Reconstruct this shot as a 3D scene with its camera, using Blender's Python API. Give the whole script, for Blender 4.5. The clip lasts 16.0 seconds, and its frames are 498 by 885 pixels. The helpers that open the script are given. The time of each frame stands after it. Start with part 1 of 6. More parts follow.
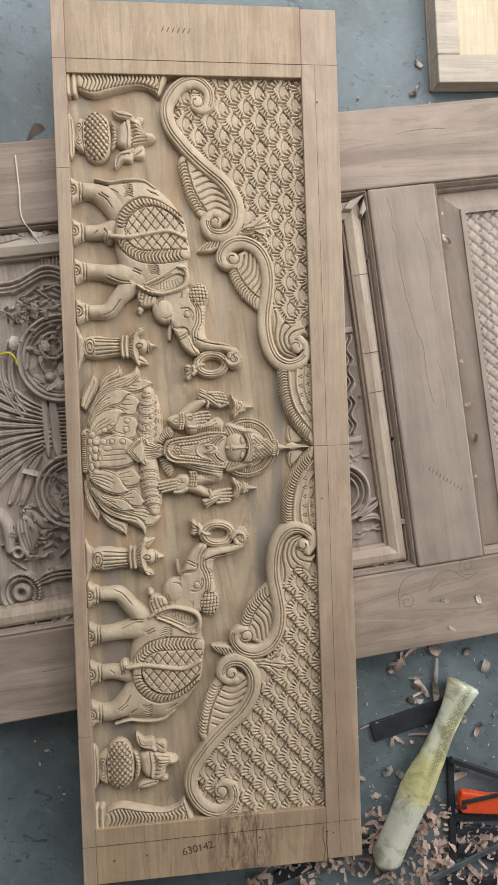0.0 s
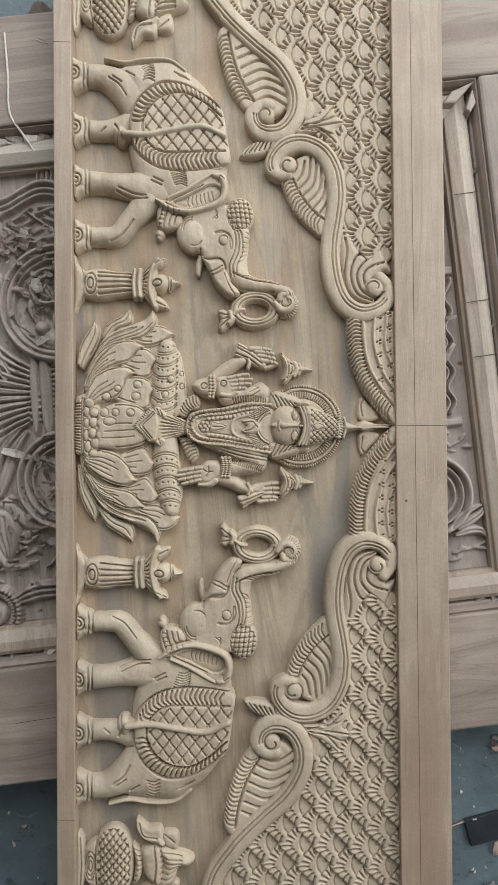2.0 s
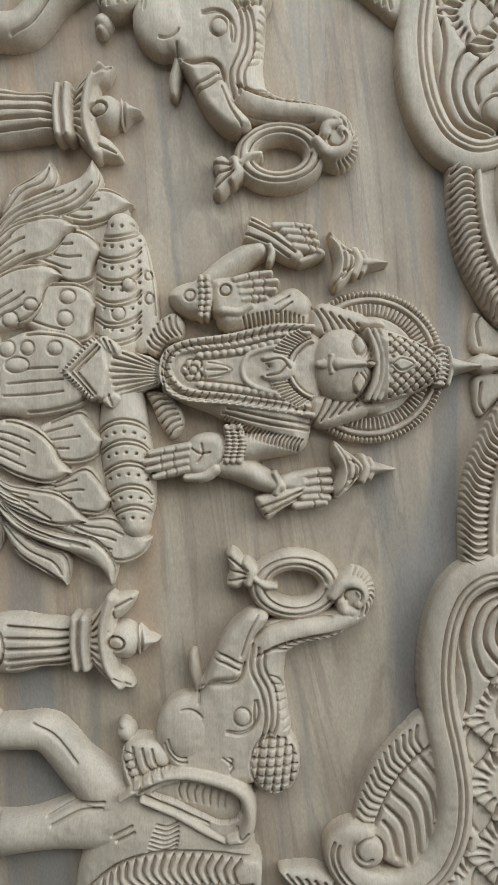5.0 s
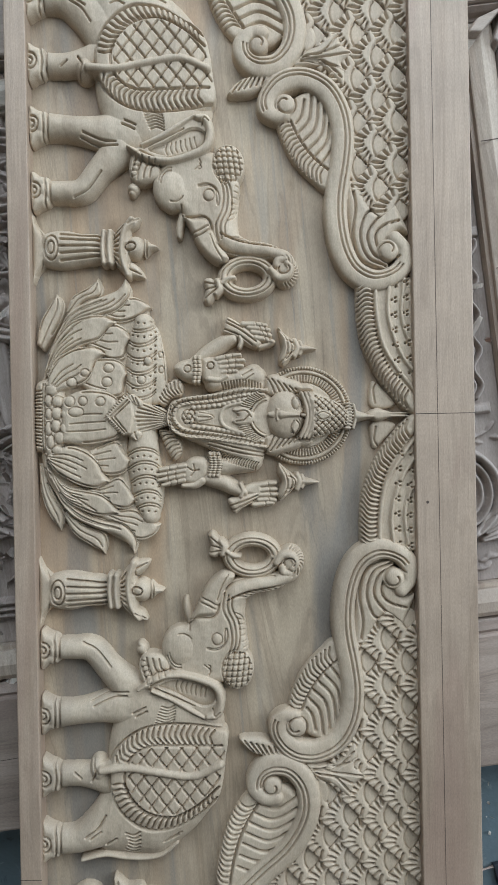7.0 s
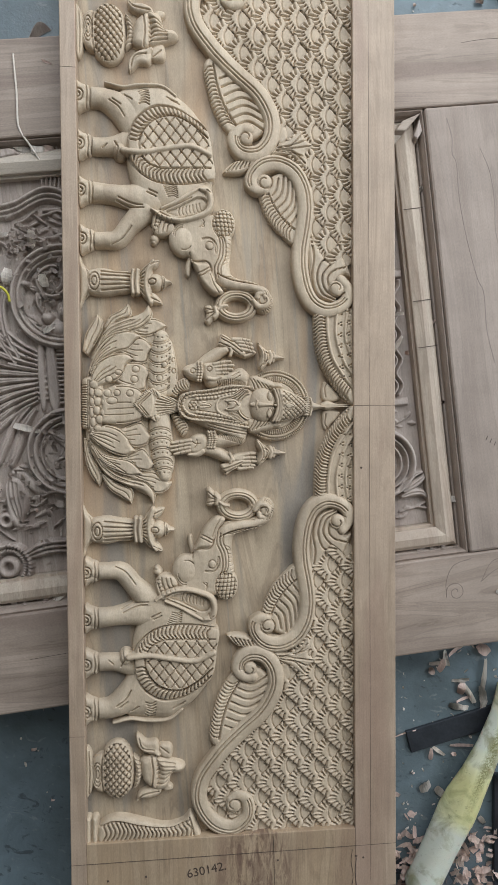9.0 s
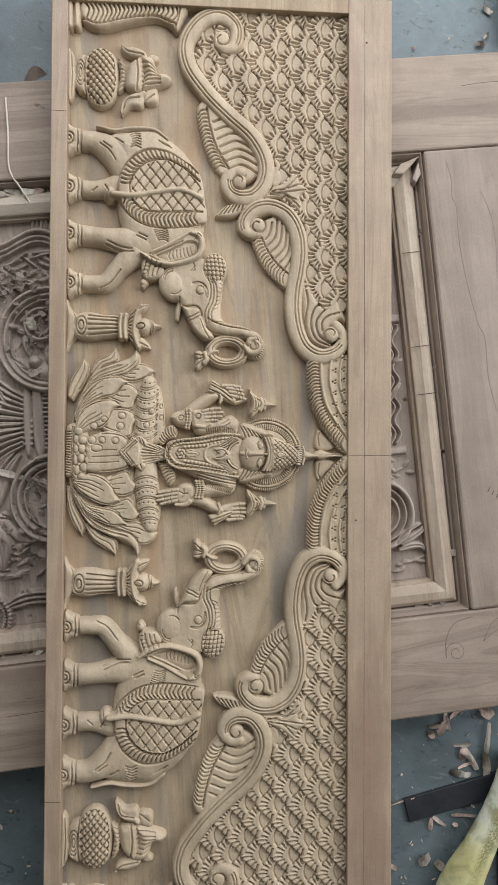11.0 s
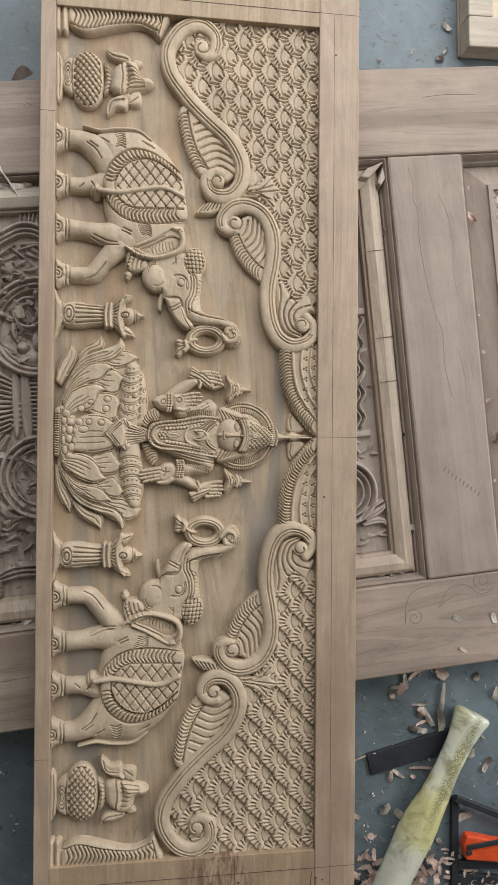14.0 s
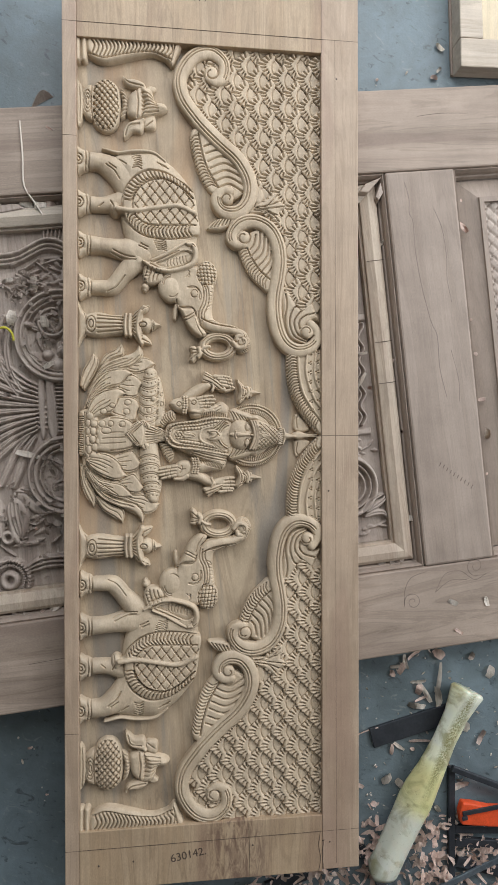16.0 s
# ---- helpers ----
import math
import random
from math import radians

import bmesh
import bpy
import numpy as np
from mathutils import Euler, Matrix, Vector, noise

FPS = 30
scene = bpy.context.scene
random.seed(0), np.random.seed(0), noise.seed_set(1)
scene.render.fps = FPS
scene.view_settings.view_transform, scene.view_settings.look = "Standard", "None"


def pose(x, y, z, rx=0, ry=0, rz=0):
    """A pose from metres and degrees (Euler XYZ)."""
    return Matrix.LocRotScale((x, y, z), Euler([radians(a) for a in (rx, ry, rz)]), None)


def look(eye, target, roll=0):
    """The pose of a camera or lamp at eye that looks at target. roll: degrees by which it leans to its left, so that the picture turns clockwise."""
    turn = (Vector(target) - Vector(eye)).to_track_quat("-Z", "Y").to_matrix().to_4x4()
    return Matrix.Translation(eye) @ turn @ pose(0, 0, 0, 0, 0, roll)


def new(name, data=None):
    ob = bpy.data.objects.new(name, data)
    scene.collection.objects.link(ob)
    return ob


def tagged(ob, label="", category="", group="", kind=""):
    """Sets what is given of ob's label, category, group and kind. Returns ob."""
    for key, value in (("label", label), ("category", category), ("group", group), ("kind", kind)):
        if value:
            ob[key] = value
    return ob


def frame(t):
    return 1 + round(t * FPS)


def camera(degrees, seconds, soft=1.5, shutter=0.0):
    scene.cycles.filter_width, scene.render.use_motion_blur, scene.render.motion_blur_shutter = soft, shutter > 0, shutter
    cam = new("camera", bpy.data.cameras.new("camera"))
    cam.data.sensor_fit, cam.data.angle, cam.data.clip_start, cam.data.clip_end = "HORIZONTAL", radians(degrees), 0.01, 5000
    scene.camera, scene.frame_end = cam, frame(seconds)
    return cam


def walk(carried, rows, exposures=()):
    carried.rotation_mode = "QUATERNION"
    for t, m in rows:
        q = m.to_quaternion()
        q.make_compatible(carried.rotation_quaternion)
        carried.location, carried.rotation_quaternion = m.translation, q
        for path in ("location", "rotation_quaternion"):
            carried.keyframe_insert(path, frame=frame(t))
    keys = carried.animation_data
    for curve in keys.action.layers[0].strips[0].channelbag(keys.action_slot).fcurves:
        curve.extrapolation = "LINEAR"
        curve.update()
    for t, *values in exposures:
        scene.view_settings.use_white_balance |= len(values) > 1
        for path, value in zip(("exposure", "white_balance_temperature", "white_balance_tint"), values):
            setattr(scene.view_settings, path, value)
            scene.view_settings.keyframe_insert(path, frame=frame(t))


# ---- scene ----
cam = camera(42.5, 16.0, soft=0.9)
# the clip's camera drifts in brightness and white balance as it comes close
LIGHT = [(0.0, 0.0, 6550, 10), (1.0, -0.03, 6500, 9), (2.0, 0.0, 6000, 6), (3.0, -0.03, 5770, 5), (4.0, -0.06, 5540, 3), (7.0, -0.11, 5440, 3), (8.0, -0.07, 5700, 4), (9.0, -0.05, 5950, 7), (11.5, -0.07, 6400, 9), (13.0, -0.12, 6500, 10), (14.5, -0.07, 6500, 10), (16.0, -0.02, 6250, 9)]
PATH = [
    (0, -0.0404, 0.0258, 1.1542, -0.680, -5.972, -2.002),
    (0.5, -0.0119, 0.0022, 1.1514, -1.364, -7.323, -2.584),
    (1, -0.0197, -0.0007, 1.1384, -0.735, -5.889, -2.340),
    (1.5, 0.0096, -0.0140, 0.9402, -0.870, -1.928, -1.417),
    (2, -0.0063, -0.0282, 0.8573, 0.750, -0.717, -0.508),
    (2.5, -0.0248, -0.0309, 0.7861, 0.245, -1.465, 0.512),
    (3, -0.0398, -0.0538, 0.7040, -0.514, -1.190, -0.264),
    (3.5, -0.0539, -0.0501, 0.6260, -0.068, 0.232, -0.919),
    (4, -0.0455, -0.0527, 0.5348, 0.383, -0.327, -1.948),
    (4.2, -0.0360, -0.0582, 0.5047, 0.438, -0.506, -2.126),
    (6.3, -0.0080, -0.0317, 0.5943, 0.194, -0.073, -1.666),
    (6.5, -0.0039, -0.0350, 0.6479, -0.201, 0.157, -1.716),
    (7, 0.0006, -0.0230, 0.7401, -0.229, -0.899, -1.082),
    (7.5, -0.0085, -0.0236, 0.8348, -0.060, -1.754, -1.402),
    (8, -0.0446, -0.0177, 0.9315, -0.486, -3.997, -1.572),
    (8.5, -0.0586, -0.0175, 0.9859, -0.519, -4.321, -1.646),
    (9, -0.0500, -0.0298, 0.9964, -1.347, -4.981, -0.422),
    (11.3, -0.0103, 0.0038, 0.9523, 1.042, -3.697, 0.261),
    (11.5, -0.0085, 0.0033, 0.9436, 0.450, -4.691, 0.227),
    (12, -0.0099, -0.0005, 0.9326, 0.742, -5.632, 0.222),
    (12.5, -0.0004, -0.0098, 0.9164, 0.164, -6.083, 0.094),
    (13, -0.0189, -0.0156, 0.9136, -0.767, -5.516, 0.363),
    (13.5, -0.0326, -0.0108, 0.9993, -0.023, -6.043, 0.324),
    (14, -0.0354, -0.0150, 1.0318, 0.319, -6.812, 0.401),
    (14.5, -0.0338, -0.0199, 1.0320, -0.437, -6.874, 0.482),
    (15, -0.0421, -0.0230, 1.0333, -0.431, -6.050, 0.552),
    (15.5, -0.0457, -0.0240, 1.0552, -1.418, -6.017, 0.222),
    (16, -0.0595, -0.0048, 1.1058, -0.334, -6.803, -0.137),
]
walk(cam, [(t, pose(*row)) for t, *row in PATH], LIGHT)

# ---- world, daylight and room openings ----
world = bpy.data.worlds.new("world")
scene.world = world
world.use_nodes = True
wn = world.node_tree
sky = wn.nodes.new("ShaderNodeTexSky")
sky.sky_type, sky.sun_disc = "NISHITA", False
sky.sun_elevation, sky.sun_rotation = radians(50), radians(40)
wn.links.new(sky.outputs[0], wn.nodes["Background"].inputs[0])
wn.nodes["Background"].inputs[1].default_value = 0.10


def area_lamp(name, eye, target, w, h, watts, colour):
    data = bpy.data.lights.new(name, "AREA")
    data.shape, data.size, data.size_y, data.energy, data.color = "RECTANGLE", w, h, watts, colour
    ob = new(name, data)
    ob.matrix_world = look(eye, target)
    return ob


# daylight of the two wide openings of the workshop
area_lamp("daylight_front", (0.15, 1.68, 1.5), (0.0, 0, 0.2), 2.4, 1.8, 49, (1.0, 0.99, 0.97))
area_lamp("daylight_side", (2.42, 0.7, 1.5), (0, 0, 0.2), 1.8, 1.7, 63, (1.0, 0.99, 0.97))


# ---- materials ----
def material(name, rough=0.6, metal=0.0):
    m = bpy.data.materials.new(name)
    m.use_nodes = True
    b = m.node_tree.nodes["Principled BSDF"]
    b.inputs["Roughness"].default_value, b.inputs["Metallic"].default_value = rough, metal
    return m, m.node_tree, b


def node(nt, kind, **values):
    n = nt.nodes.new(kind)
    for k, v in values.items():
        n.inputs[k.replace("_", " ")].default_value = v
    return n


def noise_tex(nt, vec, scale, detail=4.0, rough=0.55, distort=0.0):
    n = node(nt, "ShaderNodeTexNoise", Scale=scale, Detail=detail, Roughness=rough, Distortion=distort)
    nt.links.new(vec, n.inputs["Vector"])
    return n.outputs["Fac"]


def stretched(nt, src, sx, sy, sz, rot=0.0):
    if rot:
        turn = node(nt, "ShaderNodeMapping", Rotation=(0, 0, radians(rot)))
        nt.links.new(src, turn.inputs["Vector"])
        src = turn.outputs[0]
    n = node(nt, "ShaderNodeMapping", Scale=(sx, sy, sz))
    nt.links.new(src, n.inputs["Vector"])
    return n.outputs[0]


def ramp(nt, fac, stops):
    n = nt.nodes.new("ShaderNodeValToRGB")
    while len(n.color_ramp.elements) < len(stops):
        n.color_ramp.elements.new(0.5)
    for e, (p, c) in zip(n.color_ramp.elements, stops):
        e.position, e.color = p, (*c, 1)
    nt.links.new(fac, n.inputs[0])
    return n.outputs[0]


def mixed(nt, a, b, fac, mode="MIX"):
    n = nt.nodes.new("ShaderNodeMix")
    n.data_type, n.blend_type = "RGBA", mode
    for s, v in ((n.inputs[6], a), (n.inputs[7], b), (n.inputs[0], fac)):
        if isinstance(v, (int, float)):
            s.default_value = v
        elif isinstance(v, tuple):
            s.default_value = (*v, 1)
        else:
            nt.links.new(v, s)
    return n.outputs[2]


def bump(nt, b, fac, distance, strength=1.0):
    n = node(nt, "ShaderNodeBump", Distance=distance, Strength=strength)
    nt.links.new(fac, n.inputs["Height"])
    nt.links.new(n.outputs[0], b.inputs["Normal"])


def wood(name, light, dark, streak, rot=0.0, rough=0.62, streak_amount=0.6, relief=0.0004, lines=0.14, vary=0.0, figure=0.13, stain=None, warm=0.0):
    """Sawn timber with its grain along y, turned by rot degrees."""
    m, nt, b = material(name, rough)
    pos = nt.nodes.new("ShaderNodeNewGeometry").outputs["Position"]
    grain = noise_tex(nt, stretched(nt, pos, 230, 9, 120, rot), 1.0, 5, 0.65, 0.5)
    fig = noise_tex(nt, stretched(nt, pos, 21, 1.9, 14, rot), 1.0, 4, 0.55, 1.6)
    broad = noise_tex(nt, stretched(nt, pos, 13, 1.1, 9, rot + 3), 1.0, 3, 0.5, 1.4)
    patch = noise_tex(nt, pos, 16.0, 5, 0.6)
    col = ramp(nt, fig, [(0.34, dark), (0.58, light)])
    col = mixed(nt, col, ramp(nt, grain, [(0.3, (1 - lines,) * 3), (0.65, (1.05,) * 3)]), 1.0, "MULTIPLY")
    wave = nt.nodes.new("ShaderNodeMath")
    wave.operation = "SINE"
    by = nt.nodes.new("ShaderNodeMath")
    by.operation = "MULTIPLY"
    by.inputs[1].default_value = 42.0
    nt.links.new(fig, by.inputs[0])
    nt.links.new(by.outputs[0], wave.inputs[0])
    rings = ramp(nt, wave.outputs[0], [(0.55, (1, 1, 1)), (0.95, (1 - figure, 1 - figure * 1.05, 1 - figure * 1.1))])
    col = mixed(nt, col, rings, 1.0, "MULTIPLY")
    f = ramp(nt, broad, [(0.53, (0, 0, 0)), (0.63, (streak_amount,) * 3)])
    col = mixed(nt, col, streak, f)
    if warm:
        tint = noise_tex(nt, stretched(nt, pos, 7, 0.9, 5, rot + 4), 1.0, 3, 0.5, 2.0)
        col = mixed(nt, col, (0.37, 0.24, 0.135), ramp(nt, tint, [(0.50, (0, 0, 0)), (0.66, (warm,) * 3)]))
        thin = noise_tex(nt, stretched(nt, pos, 75, 1.6, 40, rot), 1.0, 4, 0.6, 1.2)
        col = mixed(nt, col, (0.25, 0.225, 0.19), ramp(nt, thin, [(0.58, (0, 0, 0)), (0.68, (0.6 * warm,) * 3)]))
    p = ramp(nt, patch, [(0.3, (0.86,) * 3), (0.7, (1.06,) * 3)])
    col = mixed(nt, col, p, 1.0, "MULTIPLY")
    fleck = noise_tex(nt, stretched(nt, pos, 1.0, 0.35, 1.0, rot), 950.0, 2, 0.6)
    col = mixed(nt, col, ramp(nt, fleck, [(0.3, (0.87,) * 3), (0.7, (1.08,) * 3)]), 1.0, "MULTIPLY")
    if stain:
        at = node(nt, "ShaderNodeMapping", Location=(-stain[0] * stain[2], -stain[1] * stain[3], 0), Scale=(stain[2], stain[3], 0))
        nt.links.new(pos, at.inputs["Vector"])
        ball = nt.nodes.new("ShaderNodeTexGradient")
        ball.gradient_type = "SPHERICAL"
        nt.links.new(at.outputs[0], ball.inputs[0])
        blot = noise_tex(nt, stretched(nt, pos, 90, 22, 40), 1.0, 5, 0.7, 1.0)
        k = mixed(nt, (0, 0, 0), ramp(nt, blot, [(0.42, (0, 0, 0)), (0.6, (0.8,) * 3)]), ramp(nt, ball.outputs[0], [(0.0, (0, 0, 0)), (0.35, (1, 1, 1))]))
        col = mixed(nt, col, (0.13, 0.075, 0.055), k)
    if vary:
        info = nt.nodes.new("ShaderNodeObjectInfo").outputs["Random"]
        r = ramp(nt, info, [(0, (1 - vary,) * 3), (1, (1 + vary,) * 3)])
        col = mixed(nt, col, r, 1.0, "MULTIPLY")
    nt.links.new(col, b.inputs["Base Color"])
    bump(nt, b, grain, relief)
    return m


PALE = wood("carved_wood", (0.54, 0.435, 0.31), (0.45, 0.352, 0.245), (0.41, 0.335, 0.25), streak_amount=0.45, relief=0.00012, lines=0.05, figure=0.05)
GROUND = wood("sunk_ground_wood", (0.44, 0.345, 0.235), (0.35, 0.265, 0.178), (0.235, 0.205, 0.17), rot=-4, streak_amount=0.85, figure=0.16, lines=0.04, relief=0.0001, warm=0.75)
STILE = wood("stile_wood", (0.43, 0.325, 0.235), (0.36, 0.265, 0.185), (0.33, 0.225, 0.165), streak_amount=0.6, rough=0.45, figure=0.08, lines=0.07)
RAIL = wood("rail_wood", (0.43, 0.32, 0.21), (0.37, 0.265, 0.165), (0.27, 0.18, 0.12), streak_amount=0.6, rough=0.5, stain=(0.035, -0.665, 16, 11))
A_DOOR = 6.1
DOORW = wood("door_wood", (0.36, 0.285, 0.228), (0.27, 0.21, 0.165), (0.235, 0.175, 0.14), rot=90 - A_DOOR, streak_amount=0.7, figure=0.13, lines=0.08, relief=0.0002)
DOORV = wood("door_mullion_wood", (0.335, 0.268, 0.22), (0.285, 0.225, 0.182), (0.245, 0.19, 0.155), rot=-A_DOOR - 2, streak_amount=0.6, figure=0.07, lines=0.06, relief=0.0002)
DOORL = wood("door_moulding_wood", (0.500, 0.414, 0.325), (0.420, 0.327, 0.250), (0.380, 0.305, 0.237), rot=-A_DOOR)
DOORC = wood("door_carved_wood", (0.46, 0.385, 0.33), (0.33, 0.265, 0.225), (0.38, 0.32, 0.275), rot=-A_DOOR)
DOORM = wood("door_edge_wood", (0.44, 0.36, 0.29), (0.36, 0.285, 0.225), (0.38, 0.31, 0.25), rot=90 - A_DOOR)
PLY = wood("pale_board_wood", (0.66, 0.56, 0.40), (0.62, 0.51, 0.35), (0.60, 0.49, 0.34), streak_amount=0.3, figure=0.05)
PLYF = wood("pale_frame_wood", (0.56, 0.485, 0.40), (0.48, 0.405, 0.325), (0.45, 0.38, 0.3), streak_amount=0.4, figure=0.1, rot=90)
CHIP = wood("shaving_wood", (0.78, 0.62, 0.54), (0.64, 0.48, 0.41), (0.80, 0.70, 0.62), vary=0.22, rough=0.75)
CHIPW = wood("pale_shaving_wood", (0.80, 0.73, 0.65), (0.70, 0.62, 0.53), (0.80, 0.74, 0.67), vary=0.2, rough=0.75)
CHIPG = wood("grey_chip_wood", (0.50, 0.42, 0.36), (0.36, 0.29, 0.245), (0.60, 0.53, 0.47), rough=0.75)


def plain(name, colour, rough=0.5, metal=0.0, scale=30.0, var=0.25, relief=0.0):
    m, nt, b = material(name, rough, metal)
    pos = nt.nodes.new("ShaderNodeNewGeometry").outputs["Position"]
    n = noise_tex(nt, pos, scale, 6, 0.65)
    fine = noise_tex(nt, pos, scale * 9, 3)
    c = ramp(nt, n, [(0.3, tuple(v * (1 - var) for v in colour)), (0.7, tuple(min(1, v * (1 + var)) for v in colour))])
    c = mixed(nt, c, ramp(nt, fine, [(0.35, (0.9,) * 3), (0.65, (1.06,) * 3)]), 1.0, "MULTIPLY")
    nt.links.new(c, b.inputs["Base Color"])
    if relief:
        bump(nt, b, fine, relief)
    return m


STEEL = plain("dark_steel", (0.055, 0.06, 0.07), 0.42, 0.6)
BLADE = plain("bright_steel", (0.30, 0.36, 0.42), 0.3, 0.9)
ORANGE = plain("orange_plastic", (0.62, 0.075, 0.02), 0.4)
INK = plain("pencil_mark", (0.085, 0.06, 0.045), 0.8)
# pale enough that the unseen ceiling and walls fill the shadows by bounce
PLASTER = plain("plaster", (0.55, 0.54, 0.51), 0.85, scale=3)
# dark only so that the unseen walls bounce less light to the lower left
DIM_WALL = plain("dim_bounce_wall", (0.2, 0.19, 0.18), 0.9, scale=3)
YELLOW = plain("yellow_twine", (0.55, 0.5, 0.05), 0.6)


def floor_material():
    m, nt, b = material("painted_concrete", 0.45)
    pos = nt.nodes.new("ShaderNodeNewGeometry").outputs["Position"]
    cloud, mid = noise_tex(nt, pos, 3.2, 6, 0.6, 0.5), noise_tex(nt, pos, 17.0, 8, 0.7, 0.8)
    spots, fine = noise_tex(nt, stretched(nt, pos, 1.0, 1.7, 1.0, 25), 34.0, 5, 0.6, 1.5), noise_tex(nt, pos, 240.0, 3)
    col = ramp(nt, cloud, [(0.32, (0.098, 0.124, 0.130)), (0.68, (0.185, 0.238, 0.270))])
    col = mixed(nt, col, ramp(nt, mid, [(0.35, (0.78,) * 3), (0.65, (1.1,) * 3)]), 1.0, "MULTIPLY")
    col = mixed(nt, col, (0.035, 0.045, 0.05), ramp(nt, spots, [(0.60, (0, 0, 0)), (0.68, (0.7,) * 3)]))
    col = mixed(nt, col, (0.26, 0.28, 0.27), ramp(nt, spots, [(0.31, (0.5,) * 3), (0.38, (0, 0, 0))]))
    nt.links.new(col, b.inputs["Base Color"])
    nt.links.new(ramp(nt, mid, [(0.3, (0.32,) * 3), (0.7, (0.6,) * 3)]), b.inputs["Roughness"])
    bump(nt, b, fine, 0.0004)
    return m


CONCRETE = floor_material()


# ---- building helpers ----
def part(name, bm, mat, parent=None, label="", smooth=False):
    """One mesh object from a bmesh or a mesh, under a thing or a part."""
    if isinstance(bm, bmesh.types.BMesh):
        me = bpy.data.meshes.new(name)
        bm.to_mesh(me)
        bm.free()
    else:
        me = bm
    if smooth:
        me.polygons.foreach_set("use_smooth", [True] * len(me.polygons))
    if not me.materials:
        me.materials.append(mat)
    ob = new(name, me)
    if parent:
        ob.parent = parent
    if label:
        ob["label"] = label
    return ob


def thing(name, label, category, group="", kind="", at=(0, 0, 0)):
    ob = new(name)
    ob.location = at
    ob.empty_display_size = 0.05
    return tagged(ob, label, category, group, kind)


def slab(x0, x1, y0, y1, z0, z1, bev=0.0015, m=None, seg=2):
    bm = bmesh.new()
    bmesh.ops.create_cube(bm, size=1, matrix=Matrix.LocRotScale(((x0 + x1) / 2, (y0 + y1) / 2, (z0 + z1) / 2), None, (x1 - x0, y1 - y0, z1 - z0)))
    if bev:
        bmesh.ops.bevel(bm, geom=bm.edges[:], offset=bev, segments=seg, affect="EDGES", profile=0.5)
    if m is not None:
        bm.transform(m)
    return bm


def spline(P, closed=False, n=8):
    """A smooth line through the points (Catmull-Rom); all columns are carried along."""
    P = np.array(P, float)
    if len(P) < 3 and not closed:
        t = np.linspace(0, 1, n + 1)[:, None]
        return P[0] * (1 - t) + P[-1] * t
    Q = np.vstack([P[-1:], P, P[:2]]) if closed else np.vstack([2 * P[0] - P[1], P, 2 * P[-1] - P[-2]])
    out = []
    for i in range(len(Q) - 3):
        a, b, c, d = Q[i:i + 4]
        for t in np.arange(n) / n:
            out.append(0.5 * (2 * b + (c - a) * t + (2 * a - 5 * b + 4 * c - d) * t * t + (3 * b - a - 3 * c + d) * t ** 3))
    if not closed:
        out.append(P[-1])
    return np.array(out)


def along(P, t):
    """The point at the share t of a line's length."""
    P = np.asarray(P)
    s = np.r_[0, np.cumsum(np.hypot(*np.diff(P[:, :2], axis=0).T))]
    return np.array([np.interp(t * s[-1], s, P[:, k]) for k in range(2)])


def dist_line(X, Y, P, closed=False):
    """Distance to a line, and the third column (width) at the nearest place."""
    best, wid = np.full(X.shape, 1e9), np.zeros(X.shape)
    Q = np.vstack([P, P[:1]]) if closed else P
    has_w = Q.shape[1] > 2
    for a, b in zip(Q[:-1], Q[1:]):
        dx, dy = b[0] - a[0], b[1] - a[1]
        L = dx * dx + dy * dy + 1e-9
        t = np.clip(((X - a[0]) * dx + (Y - a[1]) * dy) / L, 0, 1)
        d = np.hypot(X - a[0] - t * dx, Y - a[1] - t * dy)
        k = d < best
        best = np.where(k, d, best)
        if has_w:
            wid = np.where(k, a[2] + t * (b[2] - a[2]), wid)
    return best, wid


def within(X, Y, P):
    c = np.zeros(X.shape, bool)
    for (x0, y0), (x1, y1) in zip(P[:, :2], np.roll(P[:, :2], -1, axis=0)):
        if y0 != y1:
            c ^= ((y0 > Y) != (y1 > Y)) & (X < (x1 - x0) * (Y - y0) / (y1 - y0) + x0)
    return c


